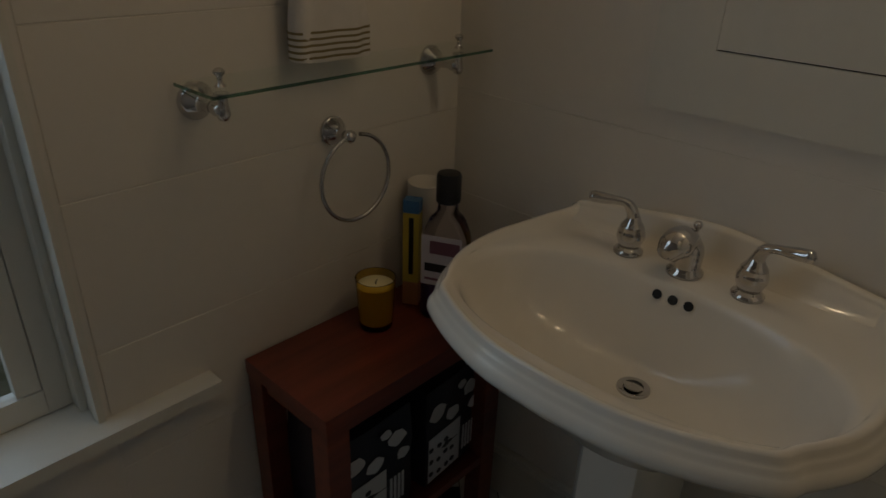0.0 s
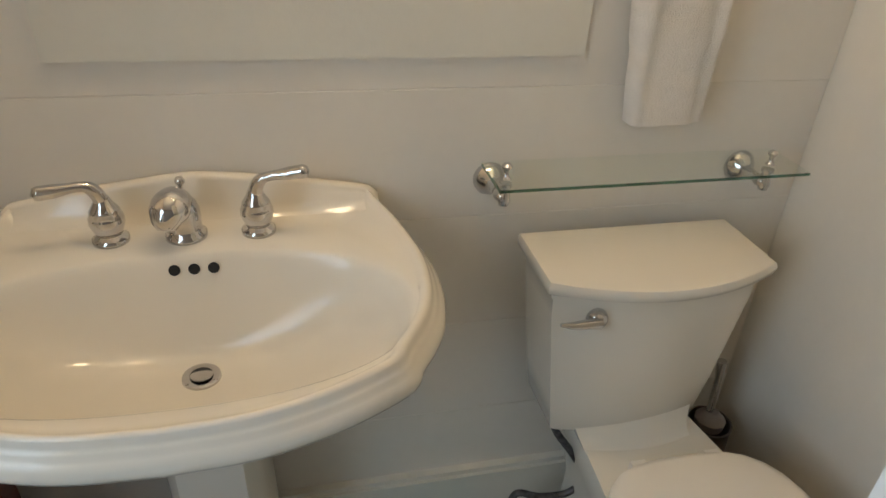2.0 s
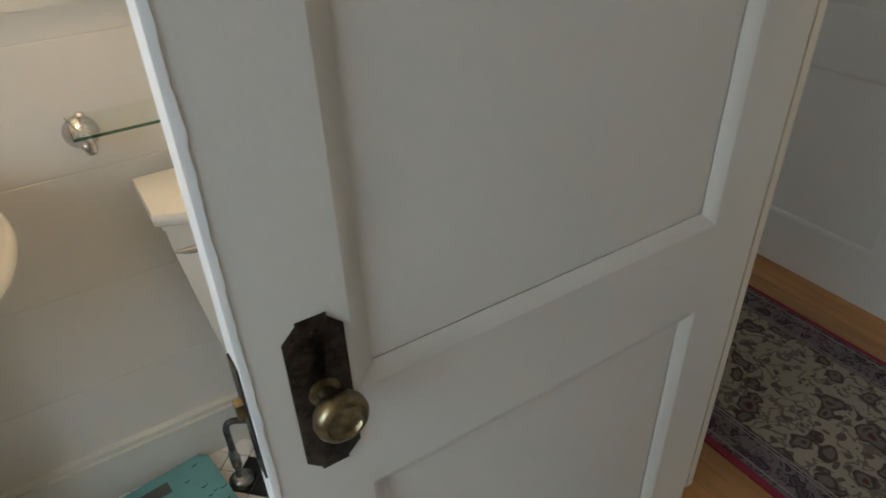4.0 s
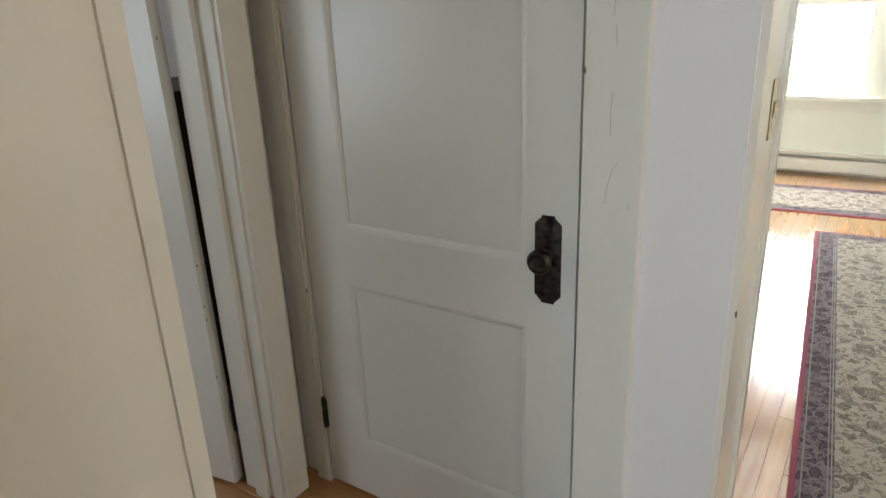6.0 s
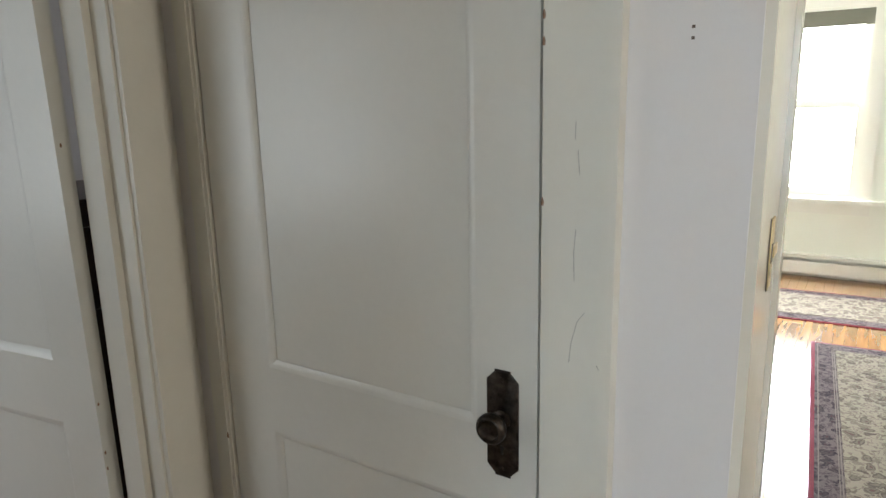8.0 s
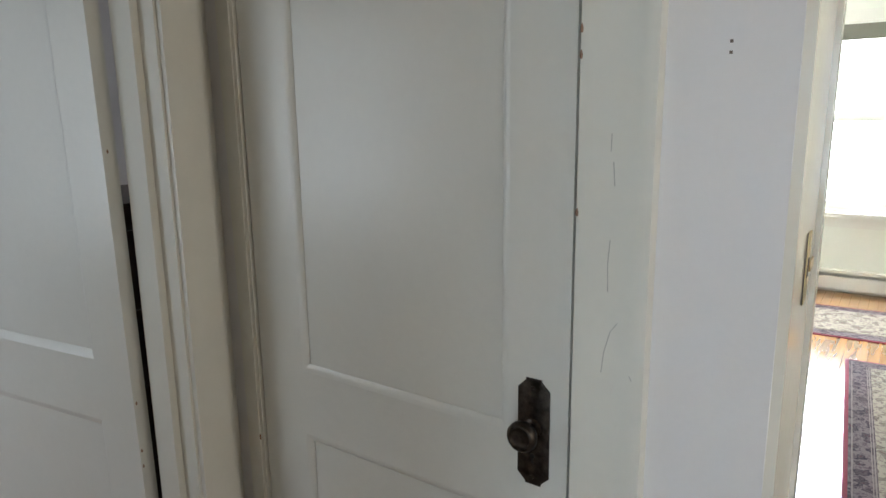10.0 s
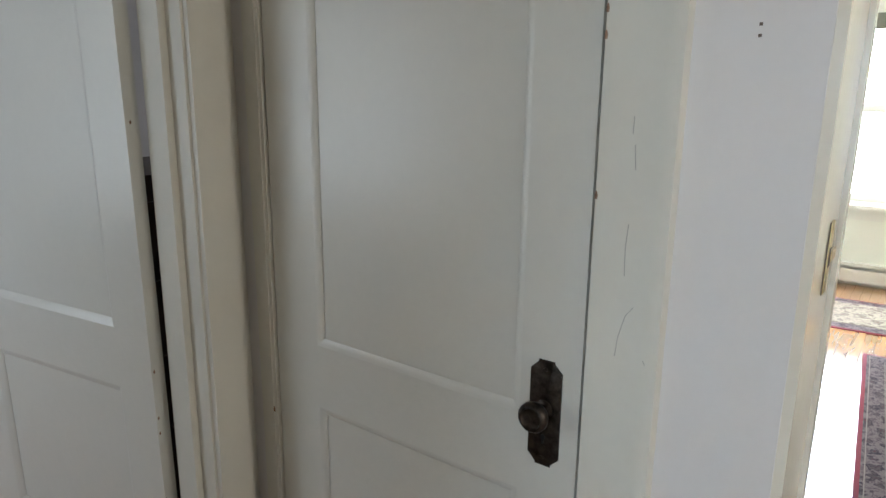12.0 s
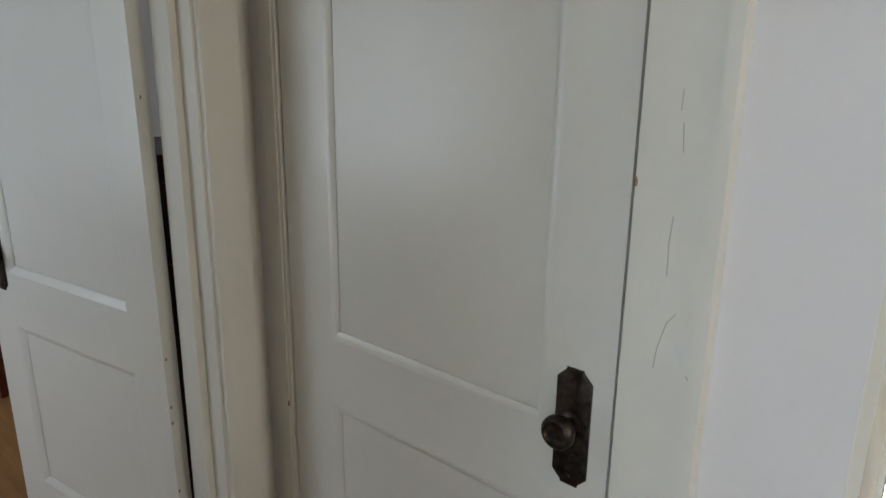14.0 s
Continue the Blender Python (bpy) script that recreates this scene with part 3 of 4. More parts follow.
# ---- pedestal sink ----
SX = 0.012
sink = thing("pedestal_sink", pose(SX, 0, 0), "white porcelain pedestal sink with a scalloped back", "sink")
half = curve_points([(0, 0, 0), (0.15, 0, 0), (0.283, 0, 0), (0.292, -0.02, 0), (0.322, -0.09, 0), (0.343, -0.19, 0), (0.342, -0.270, 0), (0.328, -0.335, 0), (0.302, -0.385, 0), (0.287, -0.405, 0), (0.282, -0.420, 0), (0.274, -0.434, 0), (0.254, -0.448, 0), (0.187, -0.481, 0), (0.10, -0.506, 0), (0, -0.513, 0)], 5)
outline = [(p.x, p.y) for p in half] + [(-p.x, p.y) for p in half[-2:0:-1]]
CY = -0.285


def outline_radius(a):
    """Distance from the bowl's middle to the outline at angle a."""
    dx, dy = math.cos(a), math.sin(a)
    best = 0.1
    for (x0, y0), (x1, y1) in zip(outline, outline[1:] + outline[:1]):
        ex, ey, qx, qy = x1 - x0, y1 - y0, x0, y0 - CY
        det = dx * -ey + ex * dy
        if abs(det) < 1e-9:
            continue
        t, u = (qx * -ey + ex * qy) / det, (dx * qy - dy * qx) / det
        if t > 0 and -1e-6 <= u <= 1 + 1e-6:
            best = max(best, t)
    return best


DY = -0.236
NA = 120
ANG = [2 * math.pi * k / NA for k in range(NA)]
RAD = [outline_radius(a) for a in ANG]


def bowl_ring(sx, sy, z, cy=CY - 0.008, n=2.35):
    out = []
    for a in ANG:
        c, s = math.cos(a), math.sin(a)
        r = (abs(c / sx) ** n + abs(s / sy) ** n) ** (-1 / n)
        out.append((r * c, cy + r * s, z))
    return out


def edge_ring(k, z, lift=0.0):
    """The outline scaled by k at height z; lift raises it towards the wall, where the rim runs up to the upstand."""
    ps = [(r * k * math.cos(a), CY + r * k * math.sin(a)) for a, r in zip(ANG, RAD)]
    return [(x, y, z + lift * max(0.0, 1 + y / 0.17) ** 2) for x, y in ps]


bm = bmesh.new()
rings = [bowl_ring(0.021, 0.021, 0.67, DY, 2), bowl_ring(0.024, 0.024, 0.686, DY, 2), bowl_ring(0.045, 0.043, 0.6880, DY - 0.002, 2), bowl_ring(0.085, 0.062, 0.6925, -0.248, 2), bowl_ring(0.135, 0.084, 0.703, -0.264, 2.1),
         bowl_ring(0.20, 0.110, 0.727, -0.284), bowl_ring(0.248, 0.132, 0.764, -0.291), bowl_ring(0.274, 0.146, 0.802, -0.296), bowl_ring(0.286, 0.152, 0.826, -0.298), bowl_ring(0.293, 0.157, 0.835, -0.299), bowl_ring(0.300, 0.162, 0.8395, -0.2995)]
mid = [tuple(0.5 * (p + q) for p, q in zip(a, b)) for a, b in zip(rings[-1], edge_ring(0.90, 0.841))]
rings += [mid, edge_ring(0.892, 0.8425), edge_ring(0.912, 0.8490, 0.016), edge_ring(0.930, 0.8495, 0.022), edge_ring(0.943, 0.845, 0.022), edge_ring(0.947, 0.838, 0.020), edge_ring(0.958, 0.834, 0.017), edge_ring(0.968, 0.831, 0.014), edge_ring(0.972, 0.826, 0.008),
          edge_ring(0.983, 0.823), edge_ring(0.998, 0.817), edge_ring(1.006, 0.810), edge_ring(1.004, 0.803), edge_ring(0.992, 0.799), edge_ring(0.984, 0.795), edge_ring(0.95, 0.789), edge_ring(0.86, 0.775), edge_ring(0.70, 0.746), edge_ring(0.50, 0.700), edge_ring(0.36, 0.648)]
loft(bm, rings)
part("basin", bm, M_PORC, sink, "white glazed basin with a stepped rim", 70)
bm = bmesh.new()
rings = []
for k in range(41):
    x = -0.283 + 0.566 * k / 40
    u = abs(x) / 0.283
    top = 0.868 + 0.042 * (1 - math.sqrt(u * u + 0.012) ** 1.25) - 0.010 * max(0.0, (u - 0.93) / 0.07) ** 2
    arc = [(x, -0.013 + 0.012 * math.cos(a), top - 0.010 + 0.010 * math.sin(a)) for a in (math.pi * i / 8 for i in range(9))]
    rings.append([(x, -0.001, 0.83)] + arc + [(x, -0.028, 0.6 * top + 0.4 * 0.848), (x, -0.033, 0.25 * top + 0.75 * 0.848), (x, -0.039, 0.8485), (x, -0.050, 0.8430), (x, -0.056, 0.838)])
loft(bm, rings)
part("backsplash", bm, M_PORC, sink, "low scalloped upstand along the wall", 75)
bm = bmesh.new()
prof = [(-0.112, -0.06), (-0.112, -0.20), (-0.094, -0.236), (-0.074, -0.252), (0.074, -0.252), (0.094, -0.236), (0.112, -0.20), (0.112, -0.06)]
ped = []
for z, kx, ky in ((0, 1.08, 1.04), (0.03, 1.08, 1.04), (0.045, 1.0, 1.01), (0.08, 0.92, 0.98), (0.35, 0.82, 0.93), (0.58, 0.80, 0.94), (0.63, 0.84, 0.97), (0.665, 0.86, 0.99)):
    ped.append([(x * kx * 0.86 - 0.014, -0.06 + (y + 0.06) * ky, z) for x, y in prof])
loft(bm, ped)
soften(bm, 0.006, 2, 25)
part("pedestal", bm, M_PORC, sink, "tapered faceted porcelain pedestal", 30)
for dx in (-0.027, 0.0, 0.027):
    bm = bmesh.new()
    lathe(bm, [(0.0082, 0), (0.0082, 0.001)], 16, Matrix.Translation((dx, -0.1500, 0.8165)) @ Matrix.Rotation(radians(72), 4, "X"))
    part("overflow_hole", bm, M_BLACKP, sink)
bm = bmesh.new()
lathe(bm, [(0.013, 0.0), (0.013, 0.004), (0.019, 0.006), (0.0265, 0.0035), (0.0275, 0.0)], 28, Matrix.Translation((0, DY, 0.6865)))
part("drain_ring", bm, M_CHROME, sink, "chrome drain ring", 50)
bm = bmesh.new()
lathe(bm, [(0.019, 0.0), (0.019, 0.001)], 24, Matrix.Translation((0, DY, 0.6905)))
part("drain_hole", bm, M_BLACKP, sink)
bm = bmesh.new()
lathe(bm, [(0.002, 0), (0.016, 0.001), (0.016, 0.003), (0.004, 0.005)], 20, Matrix.Translation((0.001, DY - 0.004, 0.6912)) @ Matrix.Rotation(radians(-14), 4, "X"))
part("drain_stopper", bm, M_CHROME, sink)


# ---- faucet ----
faucet = thing("widespread_faucet", pose(SX - 0.012, -0.094, 0.841), "polished chrome widespread faucet with two lever handles", "faucet")
for sgn in (-1, 1):
    bm = bmesh.new()
    o = Matrix.Translation((sgn * 0.104, 0, 0))
    lathe(bm, [(0.0255, 0), (0.0255, 0.006), (0.021, 0.010), (0.018, 0.013), (0.021, 0.020), (0.0245, 0.030), (0.0240, 0.040), (0.0205, 0.048), (0.021, 0.050), (0.019, 0.053), (0.013, 0.062), (0.010, 0.070)], 28, o)
    h = part("handle", bm, M_CHROME, faucet, smooth=60)
    bm = bmesh.new()
    pts = curve_points([(sgn * 0.104, 0, 0.058), (sgn * 0.107, -0.002, 0.075), (sgn * 0.116, -0.006, 0.089), (sgn * 0.130, -0.010, 0.092 if sgn < 0 else 0.095), (sgn * 0.153, -0.014, 0.090 if sgn < 0 else 0.099), (sgn * 0.174, -0.018, 0.089 if sgn < 0 else 0.103)], 6)
    tube(bm, pts, lerp_list([0.011, 0.0105, 0.0095, 0.0072, 0.0075, 0.0100, 0.0105], len(pts)), 14)
    lathe(bm, [(0.001, -0.0108), (0.0075, -0.008), (0.0108, 0), (0.0075, 0.008), (0.001, 0.0108)], 14, Matrix.Translation((sgn * 0.174, -0.018, 0.089 if sgn < 0 else 0.103)))
    part("lever", bm, M_CHROME, h, smooth=60)
bm = bmesh.new()
lathe(bm, [(0.030, 0), (0.030, 0.006), (0.026, 0.010), (0.0235, 0.016), (0.0245, 0.030), (0.024, 0.044), (0.020, 0.056), (0.012, 0.066), (0.002, 0.070)], 28)
pts = curve_points([(0.004, 0.006, 0.046), (-0.003, -0.003, 0.056), (-0.009, -0.014, 0.059), (-0.014, -0.026, 0.054), (-0.017, -0.034, 0.044), (-0.018, -0.038, 0.033)], 6)
tube(bm, pts, lerp_list([0.014, 0.021, 0.026, 0.0275, 0.026, 0.021, 0.014], len(pts)), 24)
part("spout", bm, M_CHROME, faucet, "short curved chrome spout", 60)
bm = bmesh.new()
lathe(bm, [(0.003, 0.04), (0.003, 0.074), (0.0065, 0.078), (0.0075, 0.083), (0.005, 0.088), (0.001, 0.089)], 14, Matrix.Translation((0, 0.016, 0)))
part("lift_rod", bm, M_CHROME, faucet, smooth=60)


# ---- toilet ----
TX = 0.752
toilet = thing("toilet", pose(TX, 0, 0), "white two-piece toilet with closed lid", "toilet")


def tank_ring(w, back, front, bow, z, n=13):
    pts = [(-w, back, z), (-w, front, z)]
    pts += [(-w + 2 * w * k / (n - 1), front - bow * (1 - (2 * k / (n - 1) - 1) ** 2), z) for k in range(1, n - 1)]
    return pts + [(w, front, z), (w, back, z)]


bm = bmesh.new()
loft(bm, [tank_ring(0.133, -0.05, -0.160, 0.02, 0.395), tank_ring(0.150, -0.045, -0.172, 0.024, 0.415), tank_ring(0.163, -0.045, -0.178, 0.028, 0.50), tank_ring(0.188, -0.045, -0.182, 0.034, 0.69), tank_ring(0.190, -0.045, -0.182, 0.036, 0.725), tank_ring(0.195, -0.044, -0.185, 0.037, 0.732), tank_ring(0.196, -0.044, -0.186, 0.038, 0.742)])
soften(bm, 0.012, 3, 50)
part("tank", bm, M_PORC, toilet, "tapered bow-fronted tank", 40)
bm = bmesh.new()
foot = [tank_ring(0.110, -0.06, -0.225, 0.016, 0.389), tank_ring(0.112, -0.06, -0.204, 0.018, 0.396), tank_ring(0.116, -0.06, -0.190, 0.019, 0.408), tank_ring(0.122, -0.06, -0.181, 0.020, 0.424), tank_ring(0.126, -0.06, -0.174, 0.020, 0.440)]
loft(bm, [[(x + 0.016, y, z) for x, y, z in r] for r in foot])
part("tank_foot", bm, M_PORC, toilet, "concave fillet between tank and bowl", 60)
bm = bmesh.new()
loft(bm, [tank_ring(0.200, -0.040, -0.192, 0.046, 0.7425), tank_ring(0.206, -0.037, -0.197, 0.052, 0.748), tank_ring(0.208, -0.036, -0.200, 0.054, 0.762), tank_ring(0.205, -0.038, -0.197, 0.053, 0.770), tank_ring(0.198, -0.043, -0.190, 0.050, 0.772)])
part("tank_lid", bm, M_PORC, toilet, "bow-fronted tank lid", 50)
bm = bmesh.new()
lathe(bm, [(0.019, 0), (0.019, 0.004), (0.017, 0.012), (0.011, 0.018), (0.003, 0.020)], 24, Matrix.Translation((-0.118, -0.203, 0.697)) @ Matrix.Rotation(radians(90), 4, "X"))
fl = part("flush_button", bm, M_CHROME, toilet, "chrome lever boss", 60)
bm = bmesh.new()
pts = curve_points([(-0.118, -0.219, 0.697), (-0.138, -0.222, 0.699), (-0.165, -0.224, 0.700), (-0.190, -0.226, 0.706)], 6)
tube(bm, pts, lerp_list([0.011, 0.009, 0.008, 0.006, 0.003], len(pts)), 12)
part("flush_lever", bm, M_CHROME, fl, smooth=60)


def oval(cx, cy, w, back, front, z, n=40, flat=0.0):
    """Elongated seat outline: rounded front, squarer back."""
    out = []
    for k in range(n):
        a = 2 * math.pi * k / n
        s, c = math.sin(a), math.cos(a)
        e = 2.0 if s < 0 else 3.2
        r = (abs(c) ** e + abs(s) ** e) ** (-1 / e)
        out.append((cx + w * r * c, cy + (front if s < 0 else back) * r * s, z))
    return out


BX, BY = 0.052, -0.50
bm = bmesh.new()
loft(bm, [oval(BX, BY + 0.10, 0.115, 0.20, 0.26, 0.0), oval(BX, BY + 0.10, 0.115, 0.20, 0.26, 0.04), oval(BX, BY + 0.09, 0.100, 0.20, 0.24, 0.10), oval(BX, BY + 0.06, 0.112, 0.18, 0.20, 0.20), oval(BX, BY + 0.02, 0.145, 0.19, 0.20, 0.29), oval(BX, BY, 0.172, 0.205, 0.215, 0.36), oval(BX, BY, 0.178, 0.21, 0.222, 0.385), oval(BX, BY, 0.176, 0.21, 0.22, 0.392)])
part("bowl", bm, M_PORC, toilet, smooth=60)
bm = bmesh.new()
loft(bm, [[(x + BX * 0.45, y, z) for x, y, z in r] for r in (
    [(-0.085, -0.10, 0.0), (-0.105, -0.42, 0.0), (0.12, -0.42, 0.0), (0.10, -0.10, 0.0)], [(-0.080, -0.10, 0.20), (-0.100, -0.42, 0.20), (0.12, -0.42, 0.20), (0.10, -0.10, 0.20)], [(-0.092, -0.07, 0.30), (-0.116, -0.40, 0.30), (0.135, -0.38, 0.30), (0.10, -0.07, 0.30)],
    [(-0.105, -0.045, 0.36), (-0.128, -0.36, 0.36), (0.165, -0.36, 0.36), (0.105, -0.045, 0.36)], [(-0.105, -0.045, 0.392), (-0.125, -0.36, 0.392), (0.16, -0.36, 0.392), (0.105, -0.045, 0.392)])])
soften(bm, 0.03, 4, 30)
part("bowl_shelf", bm, M_PORC, toilet, smooth=50)
bm = bmesh.new()
loft(bm, [oval(BX, BY, 0.182, 0.205, 0.225, 0.394), oval(BX, BY, 0.186, 0.208, 0.229, 0.400), oval(BX, BY, 0.184, 0.206, 0.227, 0.410)])
part("seat", bm, M_SEAT, toilet, "white plastic seat", 60)
bm = bmesh.new()
loft(bm, [oval(BX, BY, 0.183, 0.208, 0.226, 0.4115), oval(BX, BY, 0.187, 0.212, 0.231, 0.417), oval(BX, BY, 0.185, 0.211, 0.229, 0.427), oval(BX, BY, 0.172, 0.20, 0.215, 0.432), oval(BX, BY, 0.10, 0.12, 0.13, 0.435)])
part("lid", bm, M_SEAT, toilet, "closed white plastic lid", 60)
for dx in (-0.065, 0.085):
    part("lid_hinge", boxes((BX + dx - 0.018, BX + dx + 0.012, -0.292, -0.272, 0.392, 0.410), bevel=0.004), M_SEAT, toilet)
bm = bmesh.new()
pts = curve_points([(-0.125, -0.13, 0.395), (-0.115, -0.135, 0.36), (-0.075, -0.15, 0.30), (-0.045, -0.155, 0.235), (-0.07, -0.15, 0.185), (-0.13, -0.145, 0.18), (-0.175, -0.14, 0.195), (-0.19, -0.138, 0.18), (-0.191, -0.138, 0.14), (-0.191, -0.138, 0.09)], 8)
tube(bm, pts, 0.0075, 12)
part("supply_hose", bm, M_HOSE, toilet, "dark braided supply hose", 60)
bm = bmesh.new()
lathe(bm, [(0.008, 0.0), (0.008, 0.05), (0.012, 0.055), (0.012, 0.085), (0.009, 0.09), (0.009, 0.11)], 16, Matrix.Translation((-0.191, -0.138, 0.0)))
lathe(bm, [(0.010, -0.03), (0.011, 0.0), (0.006, 0.02)], 14, Matrix.Translation((-0.191, -0.14, 0.07)) @ Matrix.Rotation(radians(90), 4, "X"))
part("stop_valve", bm, M_TARNISH, toilet, "tarnished stop valve", 50)
bm = bmesh.new()
lathe(bm, [(0.030, 0.0), (0.029, 0.004), (0.021, 0.013), (0.010, 0.018)], 24, Matrix.Translation((-0.191, -0.138, 0.001)))
part("escutcheon", bm, M_TARNISH, toilet, "chrome floor flange", 50)


# ---- glass shelves ----
def glass_shelf(m, length, brackets, label):
    """Local x along the wall, y out from it (negative), z up; the glass lies at z = 0."""
    sh = thing("glass_shelf", m, label, "shelf", "glass shelves")
    part("glass", boxes((0, length, -0.114, -0.004, 0.0, 0.007), bevel=0.001), M_GLASS, sh, "clear glass plate")
    part("glass_edge", boxes((-0.0006, length + 0.0006, -0.1152, -0.1142, 0.0005, 0.0055), (-0.0016, -0.0006, -0.1152, -0.004, 0.0005, 0.0055)), M_GEDGE, sh, "green polished glass edge")
    for x in brackets:
        bm = bmesh.new()
        rot = Matrix.Translation((x, 0, -0.026)) @ Matrix.Rotation(radians(90), 4, "X")
        lathe(bm, [(0.030, 0), (0.030, 0.005), (0.026, 0.009), (0.024, 0.015), (0.014, 0.022), (0.010, 0.03), (0.009, 0.055), (0.012, 0.066), (0.009, 0.078), (0.003, 0.083)], 24, rot)
        b = part("bracket", bm, M_CHROME, sh, "chrome bracket with ball ends", 50)
        bm = bmesh.new()
        lathe(bm, [(0.001, -0.044), (0.008, -0.041), (0.011, -0.032), (0.009, -0.020), (0.008, -0.010), (0.011, -0.006), (0.011, -0.001)], 18, Matrix.Translation((x + 0.004, -0.075, 0)))
        lathe(bm, [(0.009, 0.008), (0.006, 0.011), (0.004, 0.014), (0.004, 0.022), (0.008, 0.026), (0.009, 0.030), (0.005, 0.034), (0.001, 0.035)], 18, Matrix.Translation((x + 0.004, -0.075, 0)))
        part("finial", bm, M_CHROME, b, smooth=50)
    return sh


glass_shelf(pose(0.478, 0.003, 0.889), 0.565, (0.016, 0.508), "clear glass shelf on chrome brackets above the toilet tank")
glass_shelf(pose(-0.605, -0.632, 1.118, 0, 0, 90), 0.605, (0.03, 0.545), "clear glass shelf on chrome brackets above the towel ring")


# ---- towel ring ----
ring = thing("towel_ring", pose(-0.602, -0.345, 0.995), "chrome towel ring hanging from a round wall mount", "towel ring")
bm = bmesh.new()
rot = Matrix.Rotation(radians(90), 4, "Y")
lathe(bm, [(0.027, 0), (0.027, 0.005), (0.023, 0.008), (0.022, 0.014), (0.013, 0.020), (0.009, 0.03), (0.0085, 0.042), (0.012, 0.048), (0.012, 0.056), (0.006, 0.062)], 24, rot)
part("wall_mount", bm, M_CHROME, ring, smooth=50)
bm = bmesh.new()
R = 0.083
pts = [(0.052, 0.012 + R * math.sin(a) * 0.98, -0.082 + R * math.cos(a)) for a in (radians(8 + 344 * k / 48) for k in range(49))]
tube(bm, pts, 0.0042, 12)
part("ring", bm, M_CHROME, ring, smooth=60)


# ---- towels ----
def towel(m, w, h, label, stripes=(), depth=0.05, lobes=3, flare=0.94):
    tw = thing("hand_towel", m, label, "towel", "hanging towels")
    bm = bmesh.new()
    n, rows = 36, 24
    rings = []
    for r in range(rows + 1):
        z = h * r / rows
        pinch = 1.0 + (flare - 1.0) * min(1.0, 2.0 * r / rows) - (0.035 if r in (5, 6) else 0.0)
        ringp = []
        for k in range(n):
            a = 2 * math.pi * k / n
            x = 0.5 * w * pinch * (abs(math.cos(a)) ** 0.45) * (1 if math.cos(a) > 0 else -1)
            fold = 0.010 * math.sin(lobes * math.pi * x / w * 2 + 0.6) * (0.4 + 0.6 * r / rows) + 0.003 * noise.noise((x * 30, z * 18, 1.0))
            y = 0.5 * depth * (abs(math.sin(a)) ** 0.6) * (1 if math.sin(a) > 0 else -1)
            hem = 0.006 * noise.noise((x * 20, 3.0, 0)) if r == 0 else 0
            ringp.append((x, y + (fold if y < 0 else fold * 0.4), z + hem))
        rings.append(ringp)
    loft(bm, rings)
    part("cloth", bm, M_CLOTH, tw, smooth=80)
    for z in stripes:
        bm = bmesh.new()
        loft(bm, [[(x * 1.012, y * 1.03, zz) for x, y, _ in rings[1]] for zz in (z, z + 0.004)], False, False)
        part("stripe", bm, M_STRIPE, tw, "dark olive woven stripe")
    bm = bmesh.new()
    tube(bm, curve_points([(0, 0.03, h - 0.02), (0, 0.0, h + 0.01), (0, -0.015, h - 0.005), (0, -0.012, h + 0.012)], 5), 0.006, 10)
    part("hook", bm, M_CHROME, tw)
    return tw


towel(pose(0.770, -0.045, 0.976, 0, -2.0, 0), 0.130, 0.48, "white terry hand towel with a plain border hanging on the wall", flare=1.28)
towel(pose(-0.575, -0.362, 1.132, 0, 0, 90), 0.158, 0.42, "white hand towel with dark olive stripes at its hem", (0.006, 0.016, 0.026, 0.036, 0.046), 0.045)


# ---- medicine cabinet ----
cab = thing("medicine_cabinet", pose(-0.165, 0.005, 1.075), "white painted built-in medicine cabinet with an inset door", "cabinet")
fr = (0.80, 0.80, 0.105)
part("cabinet_frame", boxes((0, 0.105, -0.009, 0, 0, fr[1]), (0.704, fr[0], -0.009, 0, 0, fr[1]), (0.105, 0.704, -0.009, 0, 0, 0.106), (0.105, 0.704, -0.009, 0, fr[1] - 0.10, fr[1]), bevel=0.003), M_TRIM, cab)
# Thin black sheet behind the door stands for the shade in its gap.
part("cabinet_inside", boxes((0.105, 0.704, -0.003, 0.0, 0.106, 0.70)), M_BLACKP, cab)
cd = part("cabinet_door", boxes((0.1055, 0.7015, -0.0085, -0.0035, 0.1085, 0.697), bevel=0.002), M_TRIM, cab)
bm = bmesh.new()
lathe(bm, [(0.006, 0), (0.005, 0.012), (0.010, 0.018), (0.010, 0.024), (0.003, 0.027)], 16, Matrix.Translation((0.67, -0.0085, 0.40)) @ Matrix.Rotation(radians(90), 4, "X"))
part("cabinet_knob", bm, M_CHROME, cd)


# ---- red table with its load ----
table = thing("side_table", pose(-0.472, -0.335, 0), "small red-stained wooden side table with open sides", "table")
tx, ty, tz = 0.122, 0.243, 0.60
part("tabletop", boxes((-tx, tx, -ty, ty, tz - 0.03, tz), bevel=0.008), M_RED, table)
for sx in (-1, 1):
    for sy in (-1, 1):
        x, y = sx * (tx - 0.024), sy * (ty - 0.026)
        part("leg", boxes((x - 0.022, x + 0.022, y - 0.024, y + 0.024, 0, tz - 0.031), bevel=0.005), M_RED, table)
part("side_rail", boxes((tx - 0.035, tx - 0.012, -ty + 0.051, ty - 0.051, tz - 0.06, tz - 0.031)), M_RED, table)
part("end_rail", boxes((-tx + 0.047, tx - 0.047, -ty + 0.012, -ty + 0.03, tz - 0.06, tz - 0.031)), M_RED, table)
part("lower_shelf", boxes((-tx + 0.004, tx - 0.004, -ty + 0.004, ty - 0.004, 0.20, 0.222), bevel=0.003), M_RED, table)


